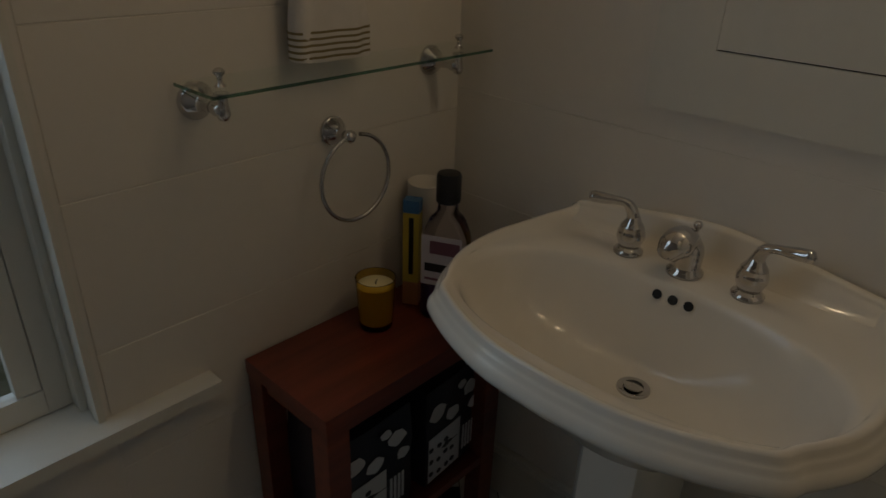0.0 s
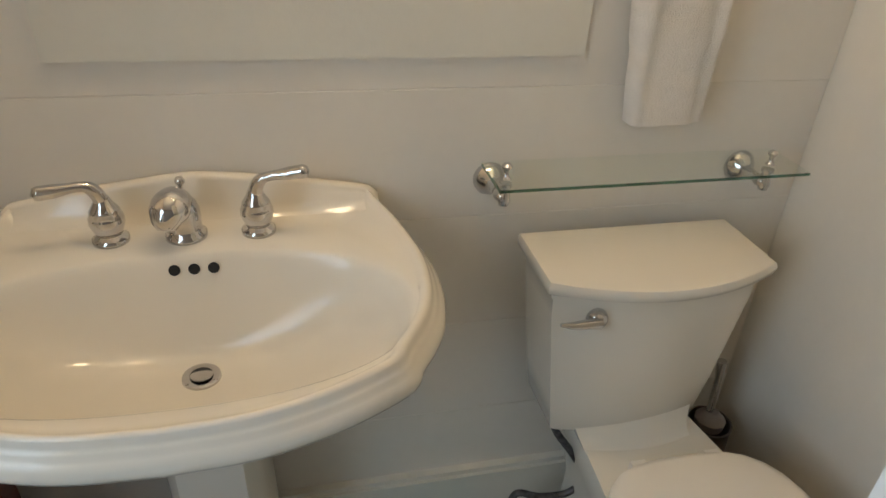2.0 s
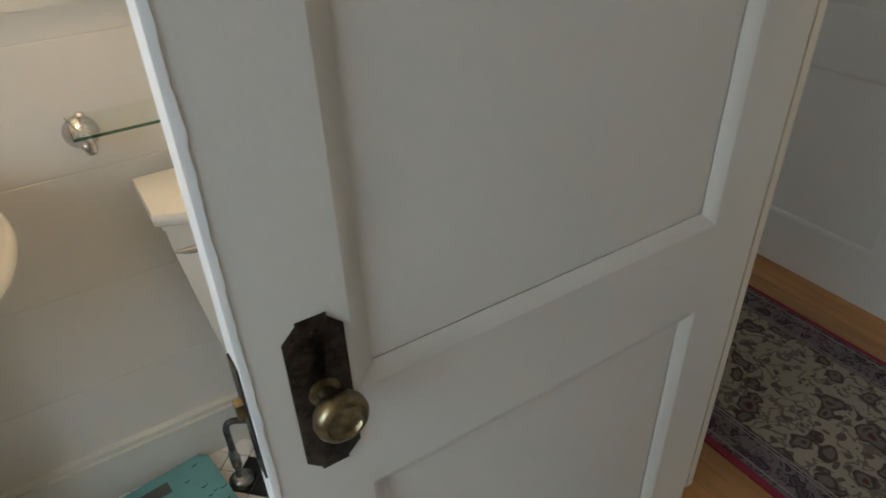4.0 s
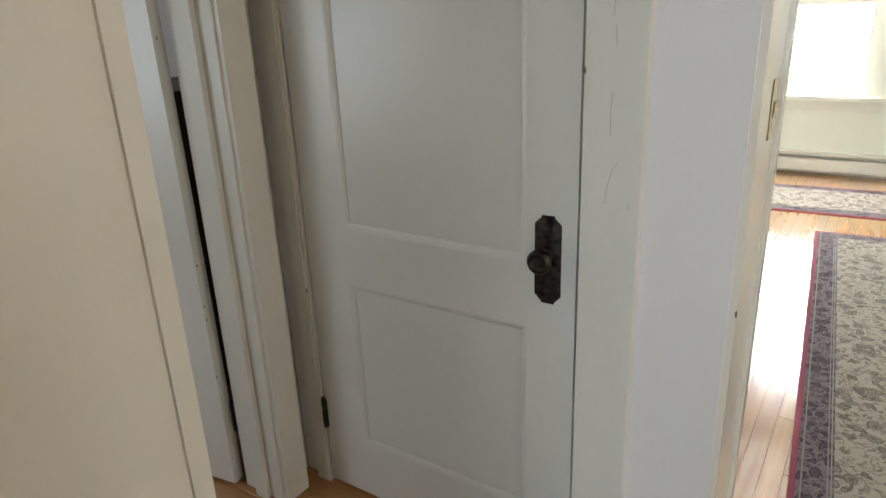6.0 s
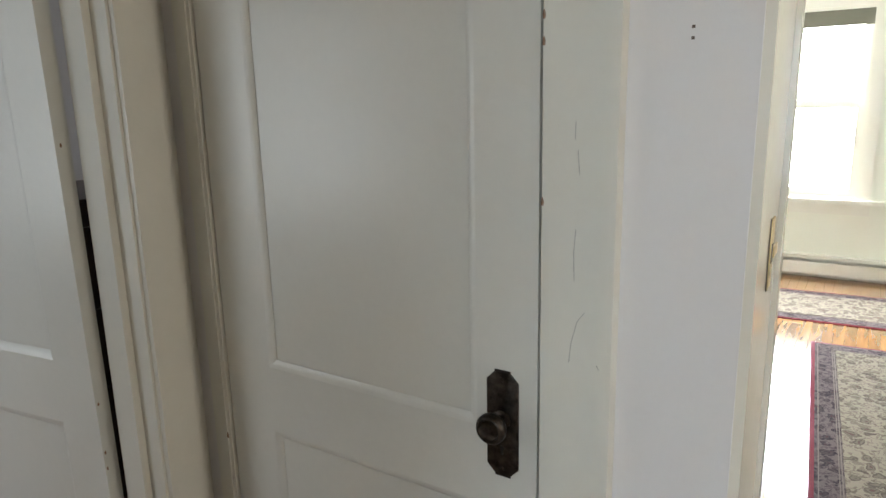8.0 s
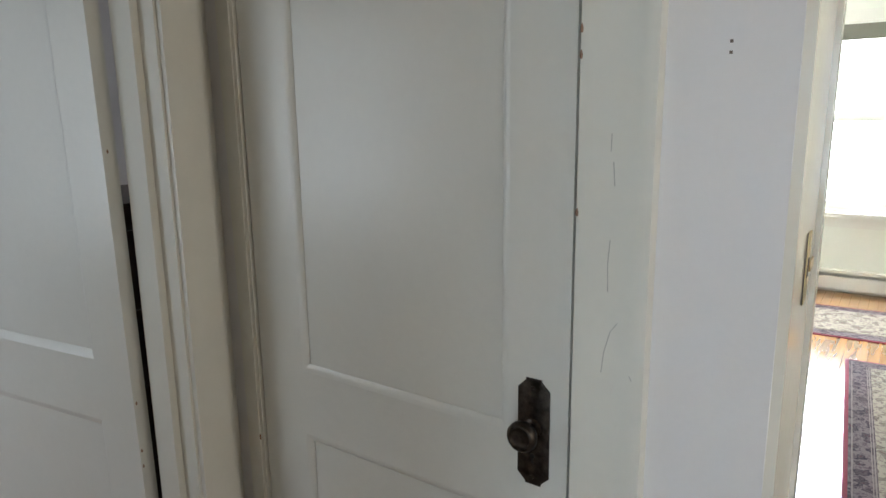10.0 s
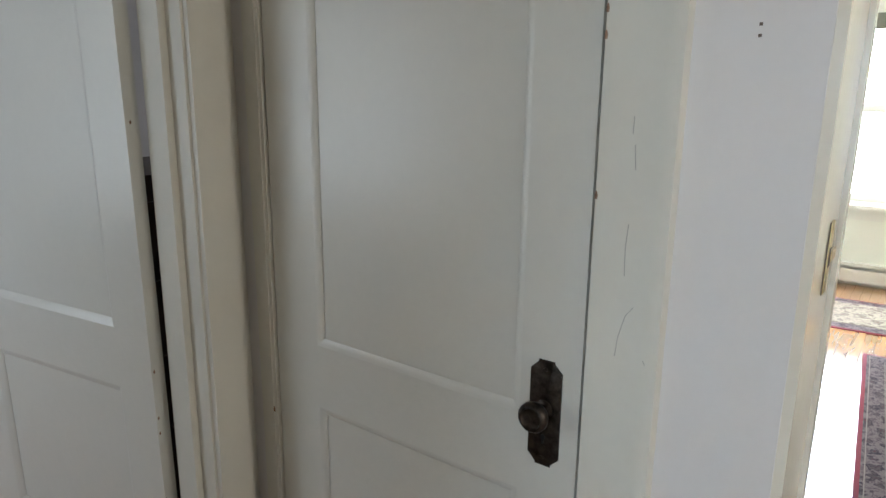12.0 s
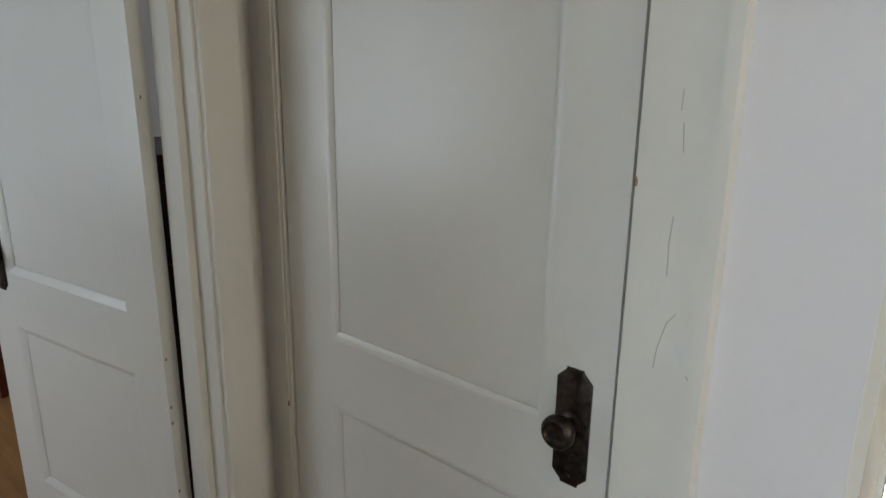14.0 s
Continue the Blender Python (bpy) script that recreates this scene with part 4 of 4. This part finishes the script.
def wrapped_pack(m, label, dots):
    pk = thing("tissue_pack", m, label, "package", "packs under the table")
    bm = boxes((-0.085, 0.085, -0.10, 0.10, 0, 0.26))
    bmesh.ops.subdivide_edges(bm, edges=bm.edges, cuts=5, use_grid_fill=True)
    for v in bm.verts:
        d = Vector((v.co.x / 0.085, v.co.y / 0.10, (v.co.z - 0.13) / 0.13))
        v.co *= 1.0
        k = 1 - 0.10 * max(0, d.length - 1.0)
        v.co.x, v.co.y = v.co.x * k, v.co.y * k
        v.co += 0.006 * noise.noise_vector(v.co * 14)
        v.co.z = max(0, v.co.z)
    part("wrapper", bm, M_PATB, pk, smooth=70)
    rnd = random.Random(dots)

    def blot(y, z, r, material, x, name):
        bm = bmesh.new()
        ph = rnd.random() * 9
        pts = [(r * (1 + 0.35 * noise.noise((math.cos(a) * 1.3 + ph, math.sin(a) * 1.3, 0))) * math.cos(a), r * 0.8 * (1 + 0.35 * noise.noise((math.cos(a) * 1.3 + ph, math.sin(a) * 1.3, 4))) * math.sin(a)) for a in (2 * math.pi * k / 18 for k in range(18))]
        loft(bm, [[(x, y + p, z + q) for p, q in pts], [(x + 0.0012, y + p * 0.95, z + q * 0.95) for p, q in pts]])
        part(name, bm, material, pk)

    skirt = boxes((0.0852, 0.0868, -0.088, 0.02, 0.012, 0.135), bevel=0.0005)
    part("printed_skirt", skirt, M_PATW, pk, "white printed lower band")
    for k in range(11):
        blot(-0.078 + 0.024 * (k % 4) + rnd.uniform(-0.003, 0.003), 0.03 + 0.036 * (k // 4) + rnd.uniform(-0.004, 0.004), 0.0075, M_PATB, 0.0868, "print_dot")
    for y, z, r in ((-0.062, 0.195, 0.026), (-0.01, 0.165, 0.022), (0.05, 0.20, 0.024), (0.02, 0.225, 0.014), (0.066, 0.15, 0.018)):
        blot(y, z, r, M_PATW, 0.0862, "print_blob")
    for k in range(4):
        part("print_bar", boxes((0.0862, 0.0875, 0.03 + 0.011 * k, 0.036 + 0.011 * k, 0.03, 0.10)), M_PATW, pk)
    return pk


wrapped_pack(pose(-0.468, -0.435, 0.222), "black plastic tissue pack with white blotches", 3)
wrapped_pack(pose(-0.468, -0.215, 0.222, 0, 0, 4), "dark printed plastic pack under the table", 8)

candle = thing("candle", pose(-0.512, -0.322, 0.60), "yellow wax candle in an amber glass tumbler", "candle")
bm = bmesh.new()
lathe(bm, [(0.030, 0), (0.034, 0.003), (0.041, 0.112), (0.039, 0.112), (0.0335, 0.012), (0.002, 0.010)], 36)
part("tumbler", bm, M_AMBER, candle, "amber glass tumbler", 40)
bm = bmesh.new()
lathe(bm, [(0.028, 0.0115), (0.0328, 0.014), (0.0372, 0.096), (0.035, 0.0975), (0.004, 0.096)], 32)
part("wax", bm, M_WAX, candle, "pale yellow wax", 40)
bm = bmesh.new()
tube(bm, [(0, 0, 0.095), (0.001, 0, 0.102), (0.003, 0.001, 0.107)], 0.0012, 8)
part("wick", bm, M_BLACKP, candle)


def rounded(w, d, z, n=28, e=3.5):
    out = []
    for k in range(n):
        a = 2 * math.pi * k / n
        c, s = math.cos(a), math.sin(a)
        r = (abs(c / w) ** e + abs(s / d) ** e) ** (-1 / e)
        out.append((r * c, r * s, z))
    return out


bottle = thing("mouthwash_bottle", pose(-0.445, -0.19, 0.60, 0, 0, 25), "clear bottle of purple mouthwash with a black cap", "bottle")
bm = bmesh.new()
loft(bm, [rounded(0.045, 0.03, 0.0), rounded(0.050, 0.033, 0.008), rounded(0.050, 0.033, 0.16), rounded(0.047, 0.031, 0.19), rounded(0.034, 0.026, 0.222), rounded(0.021, 0.021, 0.238, e=2), rounded(0.019, 0.019, 0.262, e=2)])
part("bottle_body", bm, M_CLEARP, bottle, smooth=50)
bm = bmesh.new()
loft(bm, [rounded(0.046, 0.029, 0.005), rounded(0.047, 0.030, 0.012), rounded(0.047, 0.030, 0.082)])
part("liquid", bm, M_PURPLE, bottle, "dark purple liquid")
bm = bmesh.new()
loft(bm, [[((r + (0.0008 if k % 2 else 0)) * math.cos(math.pi * k / 28), (r + (0.0008 if k % 2 else 0)) * math.sin(math.pi * k / 28), z) for k in range(56)] for r, z in ((0.0225, 0.258), (0.0235, 0.261), (0.0235, 0.312), (0.021, 0.317), (0.002, 0.318))])
part("cap", bm, M_BLACKP, bottle, "ribbed black cap", 40)
lab = part("label", boxes((-0.042, 0.042, -0.0345, -0.0335, 0.085, 0.195)), M_LABEL, bottle, "pale label")
part("label_badge", boxes((-0.024, 0.038, -0.0353, -0.0346, 0.156, 0.184), bevel=0.0003), M_MAROON, lab, "maroon oval badge")
part("label_bar", boxes((-0.034, 0.036, -0.0353, -0.0346, 0.116, 0.134)), M_BLACKP, lab, "dark lettering bar")
part("label_line", boxes((-0.034, 0.030, -0.0353, -0.0346, 0.096, 0.101)), M_MAROON, lab)
carton = thing("toothpaste_box", pose(-0.528, -0.205, 0.60, 0, 0, 30), "slim upright yellow and blue carton", "carton")
part("carton_body", boxes((-0.017, 0.017, -0.013, 0.013, 0.055, 0.215)), M_YELLOW, carton)
part("carton_top", boxes((-0.0172, 0.0172, -0.0132, 0.0132, 0.215, 0.242)), M_BLUE, carton, "blue upper band")
part("carton_base", boxes((-0.0172, 0.0172, -0.0132, 0.0132, 0.0, 0.055)), M_ORANGE, carton, "orange lower band")
part("carton_line", boxes((-0.004, 0.006, -0.0142, -0.0132, 0.075, 0.205)), M_BLACKP, carton)

cup = thing("cup", pose(-0.555, -0.140, 0.60), "plain whitish plastic cup standing behind the carton", "cup")
bm = bmesh.new()
lathe(bm, [(0.002, 0.0), (0.031, 0.0), (0.033, 0.003), (0.0385, 0.250), (0.040, 0.254), (0.0385, 0.256), (0.037, 0.252), (0.031, 0.006), (0.002, 0.005)], 36)
part("cup_body", bm, M_SHADE, cup, smooth=40)


# ---- bathroom scale ----
scl = thing("bathroom_scale", pose(0.386, -0.187, 0, 0, 0, 8), "teal glass bathroom scale printed with water drops", "scale")
bm = boxes((-0.146, 0.146, -0.142, 0.142, 0.018, 0.028))
es = [e for e in bm.edges if abs(e.verts[0].co.z - e.verts[1].co.z) > 0.005]
bmesh.ops.bevel(bm, geom=es, offset=0.014, segments=4, affect="EDGES")
soften(bm, 0.0015, 2, 40)
plate = part("glass_top", bm, M_TEAL, scl, "teal glass plate", 40)
part("display", boxes((-0.028, 0.040, 0.078, 0.112, 0.0285, 0.0293), bevel=0.0003), M_LCD, scl, "grey display window")
for x in (-0.11, 0.11):
    for y in (-0.11, 0.11):
        bm = bmesh.new()
        lathe(bm, [(0.018, 0), (0.020, 0.004), (0.018, 0.018)], 16, Matrix.Translation((x, y, 0)))
        part("foot", bm, M_BLACKP, scl)
rnd = random.Random(4)
for k in range(70):
    x, y, r = rnd.uniform(-0.135, 0.135), rnd.uniform(-0.132, 0.132), rnd.choice((0.004, 0.006, 0.008, 0.011, 0.015))
    if -0.04 < x < 0.05 and y > 0.06:
        continue
    bm = bmesh.new()
    arc = [(x + r * math.cos(a), y + 0.8 * r * math.sin(a)) for a in (radians(200 + 150 * i / 8) for i in range(9))]
    th = [0.1 + 0.9 * math.sin(math.pi * i / 8) for i in range(9)]
    loft(bm, [[(px, py - 0.0015 * t, 0.0283), (px, py + 0.0015 * t, 0.0283), (px, py + 0.0015 * t, 0.0286), (px, py - 0.0015 * t, 0.0286)] for (px, py), t in zip(arc, th)])
    part("drop_print", bm, M_TEALD, plate)


# ---- toilet brush ----
brush = thing("toilet_brush", pose(1.0, -0.125, 0), "grey toilet brush standing in its holder beside the toilet", "toilet brush")
bm = bmesh.new()
lathe(bm, [(0.052, 0), (0.054, 0.01), (0.046, 0.31), (0.048, 0.315), (0.044, 0.315), (0.040, 0.02)], 24)
part("holder", bm, paint("brown_plastic", (0.10, 0.075, 0.06), 0.4, 0.2), brush)
bm = bmesh.new()
tube(bm, [(0, 0, 0.06), (-0.004, 0.002, 0.30), (-0.008, 0.006, 0.43), (-0.012, 0.008, 0.48)], [0.009, 0.008, 0.007, 0.010], 12)
part("brush_handle", bm, M_CHROME, brush, "steel handle")
bm = bmesh.new()
lathe(bm, [(0.01, 0.300), (0.030, 0.305), (0.032, 0.325), (0.012, 0.345)], 20)
part("brush_collar", bm, paint("grey_brown_plastic", (0.22, 0.18, 0.15), 0.4, 0.1), brush)


# ---- wall light over the cabinet ----
lamp = thing("wall_light", pose(0.30, 0.004, 2.10), "chrome wall light bar with three sockets over the medicine cabinet", "wall light")
part("backplate", boxes((-0.30, 0.30, -0.022, 0.0, -0.045, 0.045), bevel=0.008), M_CHROME, lamp)
for x in (-0.22, 0.0, 0.22):
    bm = bmesh.new()
    tube(bm, curve_points([(x, -0.020, 0), (x, -0.10, 0.03), (x, -0.18, 0.045), (x, -0.219, 0.02)], 6), 0.008, 12)
    lathe(bm, [(0.012, -0.012), (0.022, -0.008), (0.022, 0.012), (0.010, 0.018)], 20, Matrix.Translation((x, -0.219, 0.025)))
    part("arm", bm, M_CHROME, lamp)


# ---- rugs ----
def rug(m, w, l, label, field):
    r = thing("rug", m, label, "rug", "oriental rugs")
    part("rug_edge", boxes((-w / 2, w / 2, -l / 2, l / 2, 0, 0.006), bevel=0.002), M_RUGE, r, "dark red bound edge")
    part("border", boxes((-w / 2 + 0.018, w / 2 - 0.018, -l / 2 + 0.018, l / 2 - 0.018, 0.0062, 0.008)), M_RUGB, r, "dark purple-grey patterned border")
    for a, b in ((0.030, 0.034), (0.098, 0.101), (0.107, 0.111)):
        part("guard_stripe", boxes((-w / 2 + a, w / 2 - a, -l / 2 + a, -l / 2 + b, 0.0082, 0.0086), (-w / 2 + a, w / 2 - a, l / 2 - b, l / 2 - a, 0.0082, 0.0086),
                                   (-w / 2 + a, -w / 2 + b, -l / 2 + b, l / 2 - b, 0.0082, 0.0086), (w / 2 - b, w / 2 - a, -l / 2 + b, l / 2 - b, 0.0082, 0.0086)), M_RUGG, r, "thin pale guard stripe")
    part("field", boxes((-w / 2 + 0.116, w / 2 - 0.116, -l / 2 + 0.116, l / 2 - 0.116, 0.0082, 0.0100)), field, r, "cream field with vine and flower motifs")
    return r


rug(pose(1.865, -1.2, 0), 0.62, 2.5, "dark patterned oriental runner on the hall floor", M_RUG)
rug(pose(4.15, -1.83, 0, 0, 0, 94), 1.62, 2.85, "cream and purple oriental rug on the sunlit floor", M_RUGR)
rug(pose(6.30, -1.40, 0, 0, 0, 4), 0.72, 2.4, "cream oriental runner beside the far wall", M_RUGR)


# ---- baseboard heater ----
heat = thing("baseboard_heater", pose(7.1, -0.25, 0), "white metal baseboard heater along the far wall", "heater")
part("heater_cover", boxes((-0.062, -0.056, -3.6, 0, 0.03, 0.125), (-0.062, 0, -3.6, 0, 0.150, 0.172), bevel=0.003), M_TRIM, heat)
part("heater_back", boxes((-0.01, 0, -3.6, 0, 0.0, 0.149)), M_TRIM, heat)
part("heater_fins", boxes((-0.045, -0.012, -3.58, -0.02, 0.05, 0.11)), M_HOSE, heat, "dark fins in the slot")


# ---- next room: dresser with a draped cloth, chair ----
dresser = thing("dresser", pose(2.80, 0.97, 0), "dark wooden dresser behind the open door", "dresser")
part("dresser_body", boxes((-0.45, 0.45, -0.24, 0.24, 0.06, 1.10), bevel=0.006), M_DARKWOOD, dresser)
part("dresser_top", boxes((-0.47, 0.47, -0.26, 0.26, 1.10, 1.13), bevel=0.006), M_DARKWOOD, dresser)
for k in range(4):
    part("drawer", boxes((-0.41, 0.41, -0.255, -0.2405, 0.12 + k * 0.24, 0.33 + k * 0.24), bevel=0.004), M_DARKWOOD, dresser)
for sx in (-1, 1):
    for sy in (-1, 1):
        part("foot", boxes((sx * 0.40 - 0.03, sx * 0.40 + 0.03, sy * 0.19 - 0.03, sy * 0.19 + 0.03, 0, 0.0595)), M_DARKWOOD, dresser)
chair = thing("wooden_chair", pose(2.35, 2.25, 0, 0, 0, 20), "dark red-brown wooden chair standing on the floor boards", "chair")
part("seat", boxes((-0.21, 0.21, -0.20, 0.20, 0.42, 0.45), bevel=0.008), M_RED, chair)
for sx in (-1, 1):
    part("leg", boxes((sx * 0.18 - 0.018, sx * 0.18 + 0.018, -0.19, -0.154, 0, 0.4195), bevel=0.004), M_RED, chair)
    part("leg", boxes((sx * 0.18 - 0.018, sx * 0.18 + 0.018, 0.154, 0.19, 0, 0.4195), bevel=0.004), M_RED, chair)
    part("stretcher", boxes((sx * 0.18 - 0.009, sx * 0.18 + 0.009, -0.1535, 0.1535, 0.14, 0.165)), M_RED, chair)
    part("back_post", boxes((sx * 0.18 - 0.016, sx * 0.18 + 0.016, 0.16, 0.19, 0.4505, 0.95), bevel=0.004), M_RED, chair)
for z in (0.62, 0.85):
    part("back_rail", boxes((-0.1635, 0.1635, 0.166, 0.184, z, z + 0.07), bevel=0.004), M_RED, chair)


# ---- marks on the hall woodwork ----
def mark(name, label, m, material, *bs):
    return tagged(mesh_ob(name, boxes(*bs, m=m), material, 0), label, "mark", kind="structure")


mark("nail_hole", "two small nail holes in the plaster", Matrix(), M_PIN, (2.3435, 2.3445, -0.908, -0.904, 1.456, 1.460), (2.3435, 2.3445, -0.908, -0.904, 1.442, 1.446))
for pts in ([(-0.761, 1.185), (-0.7585, 1.15), (-0.760, 1.107)], [(-0.777, 1.060), (-0.766, 1.045), (-0.757, 1.01), (-0.754, 0.978)], [(-0.798, 0.981), (-0.804, 0.97), (-0.809, 0.945)], [(-0.758, 1.34), (-0.7575, 1.315)], [(-0.762, 1.30), (-0.765, 1.265)]):
    bm = bmesh.new()
    tube(bm, [(2.3247, y, z) for y, z in pts], 0.0006, 5)
    tagged(mesh_ob("paint_crack", bm, M_CRACK, 0), "hairline crack in the white casing paint", "crack", kind="structure")
for y, z in ((-0.7075, 1.223), (-0.7075, 1.488), (-0.7075, 1.452), (0.0645, 0.637)):
    bm = bmesh.new()
    lathe(bm, [(0.004, -0.005), (0.005, 0), (0.002, 0.006)], 8, Matrix.Translation((2.3255 if y < 0 else 2.318, y, z)) @ Matrix.Diagonal((0.25, 0.6, 1.2, 1)))
    tagged(mesh_ob("paint_chip", bm, M_CHIP, 0), "small chip in the casing paint showing wood", "chip", kind="structure")
bm = bmesh.new()
lathe(bm, [(0.002, -0.007), (0.004, 0), (0.002, 0.006)], 8, Matrix.Translation((2.3478, -1.0015, 0.795)) @ Matrix.Diagonal((0.3, 0.6, 1, 1)))
tagged(mesh_ob("paint_chip", bm, M_PIN, 0), "small dark chip at the edge of the room's door jamb", "chip", kind="structure")
for z in (0.60, 0.56, 0.72, 1.30, 0.38):
    bm = bmesh.new()
    lathe(bm, [(0.001, -0.004), (0.003, 0), (0.001, 0.005)], 8, Matrix.Translation((2.162, 0.3035, z)) @ Matrix.Diagonal((0.9, 0.4, 1, 1)))
    tagged(mesh_ob("paint_chip", bm, M_CHIP, 0), "small dark chip on the open door's hinge edge", "chip", kind="structure")


# ---- bathroom wall boards ----
def wall_board(w, h, name):
    bm = boxes((0, w, -0.002, 0, 0, h))
    es = [e for e in bm.edges if all(v.co.y < -0.0015 for v in e.verts)]
    bmesh.ops.bevel(bm, geom=es, offset=0.001, segments=1, affect="EDGES")
    bmesh.ops.recalc_face_normals(bm, faces=bm.faces)
    me = bpy.data.meshes.new(name)
    bm.to_mesh(me)
    bm.free()
    me.materials.append(M_BATH)
    return me


def wall_boards(wall, m, x0, x1, ys):
    for z0, z1 in zip(ys, ys[1:]):
        ob = new("panel", wall_board(x1 - x0 - 0.0012, z1 - z0 - 0.0012, "panel"))
        ob.matrix_world = m @ Matrix.Translation((x0, 0, z0))
        ob.parent = wall


LEVELS = [0.08, 0.315, 0.55, 0.79, 1.025, 1.26, 1.50]
wall_boards(bpy.data.objects["wall_bath_sink"], Matrix.Translation((0, 0.0055, 0)), -0.605, 1.125, LEVELS)
wall_boards(bpy.data.objects["wall_bath_window"], Matrix.Translation((-0.6055, 0, 0)) @ Matrix.Rotation(radians(90), 4, "Z"), -0.82, 0.005, [0.08, 0.26, 0.49, 0.725, 0.98, 1.22, 1.46])

# ---- bathroom floor mosaic, laid diagonally, with black squares of two by two ----
C = 0.0500
q = C / 2 - 0.0011
tile_me = {}
for key, mat in (("white", M_WTILE), ("black", M_BTILE)):
    bm = bmesh.new()
    loft(bm, [[(-q, -q, -0.004), (q, -q, -0.004), (q, q, -0.004), (-q, q, -0.004)], [(-q, -q, -0.001), (q, -q, -0.001), (q, q, -0.001), (-q, q, -0.001)], [(-q * 0.93, -q * 0.93, 0), (q * 0.93, -q * 0.93, 0), (q * 0.93, q * 0.93, 0), (-q * 0.93, q * 0.93, 0)]], False, True)
    bmesh.ops.recalc_face_normals(bm, faces=bm.faces)
    me = bpy.data.meshes.new(key + "_tile")
    bm.to_mesh(me)
    bm.free()
    me.materials.append(mat)
    tile_me[key] = me
OX, OY = 0.598, -0.150
floor_ob = bpy.data.objects["floor_bath"]
rest = {"white": bmesh.new(), "black": bmesh.new()}
rot45 = Matrix.Rotation(radians(45), 4, "Z")
for i in range(-45, 45):
    for j in range(-45, 45):
        u, v = (i + 0.5) * C, (j + 0.5) * C
        x, y = OX + (u - v) * math.sqrt(0.5), OY + (u + v) * math.sqrt(0.5)
        if not (-0.585 < x < 1.11 and -1.84 < y < 0.0 or 1.1 < x < 1.26 and -1.54 < y < -0.80):
            continue
        bi, bj = (i + 1) // 3, (j + 1) // 3
        black = (i + 1) % 3 < 2 and (j + 1) % 3 < 2 and (bi + bj) % 2 == 0
        key = "black" if black else "white"
        m = Matrix.Translation((x, y, random.uniform(-0.0006, 0.0004))) @ rot45
        if -0.02 < x < 0.80 and y > -0.42:
            ob = new("tile", tile_me[key])
            ob.matrix_world = m
            ob.parent = floor_ob
        else:
            loft(rest[key], [[m @ Vector((a * q * f, b * q * f, z)) for a, b in ((-1, -1), (1, -1), (1, 1), (-1, 1))] for f, z in ((1, -0.004), (1, -0.001), (0.93, 0))], False, True)
for key, mat in (("white", M_WTILE), ("black", M_BTILE)):
    tagged(part(key + "_tiles", rest[key], mat, floor_ob, smooth=0), kind="stuff")


# ---- floor boards ----
def board_mesh(l, w, mat, name="plank"):
    bm = boxes((0, l, 0, w, -0.008, 0))
    es = [e for e in bm.edges if all(v.co.z > -0.001 for v in e.verts)]
    bmesh.ops.bevel(bm, geom=es, offset=0.0006, segments=1, affect="EDGES")
    bmesh.ops.recalc_face_normals(bm, faces=bm.faces)
    me = bpy.data.meshes.new(name)
    bm.to_mesh(me)
    bm.free()
    me.materials.append(mat)
    return me


BW = 0.0572
turn = Matrix.Rotation(radians(90), 4, "Z")
made_boards = {}


def board(length, mat):
    key = (round(length, 3), mat.name)
    if key not in made_boards:
        made_boards[key] = board_mesh(length, BW - 0.001, mat)
    return made_boards[key]


def lay(parent, mat, rows, across0, along0, along1, length, turned):
    """Rows of staggered boards between along0 and along1; turned boards run along y and step in x."""
    for k in range(rows):
        a = along0
        b = along0 + length * (0.25 + 0.25 * (k * 3 % 4))
        while a < along1 - 0.02:
            b = min(b, along1)
            ob = new("plank", board(b - a - 0.001, mat))
            ob.matrix_world = Matrix.Translation((across0 + BW * (k + 1), a, 0)) @ turn if turned else Matrix.Translation((a, across0 - BW * (k + 1), 0))
            ob.parent = parent
            a, b = b, b + length


hall_floor, room_floor, bed_floor = (bpy.data.objects[n] for n in ("floor_hall", "floor_room", "floor_bedroom"))
lay(hall_floor, M_HALLFLOOR, 17, 1.388, -3.6, 0.21, 1.24, True)
lay(room_floor, M_FLOOR, 44, -0.222, 2.42, 7.09, 1.24, False)
lay(bed_floor, M_HALLFLOOR, 26, 1.42, 0.211, 3.2, 1.24, True)
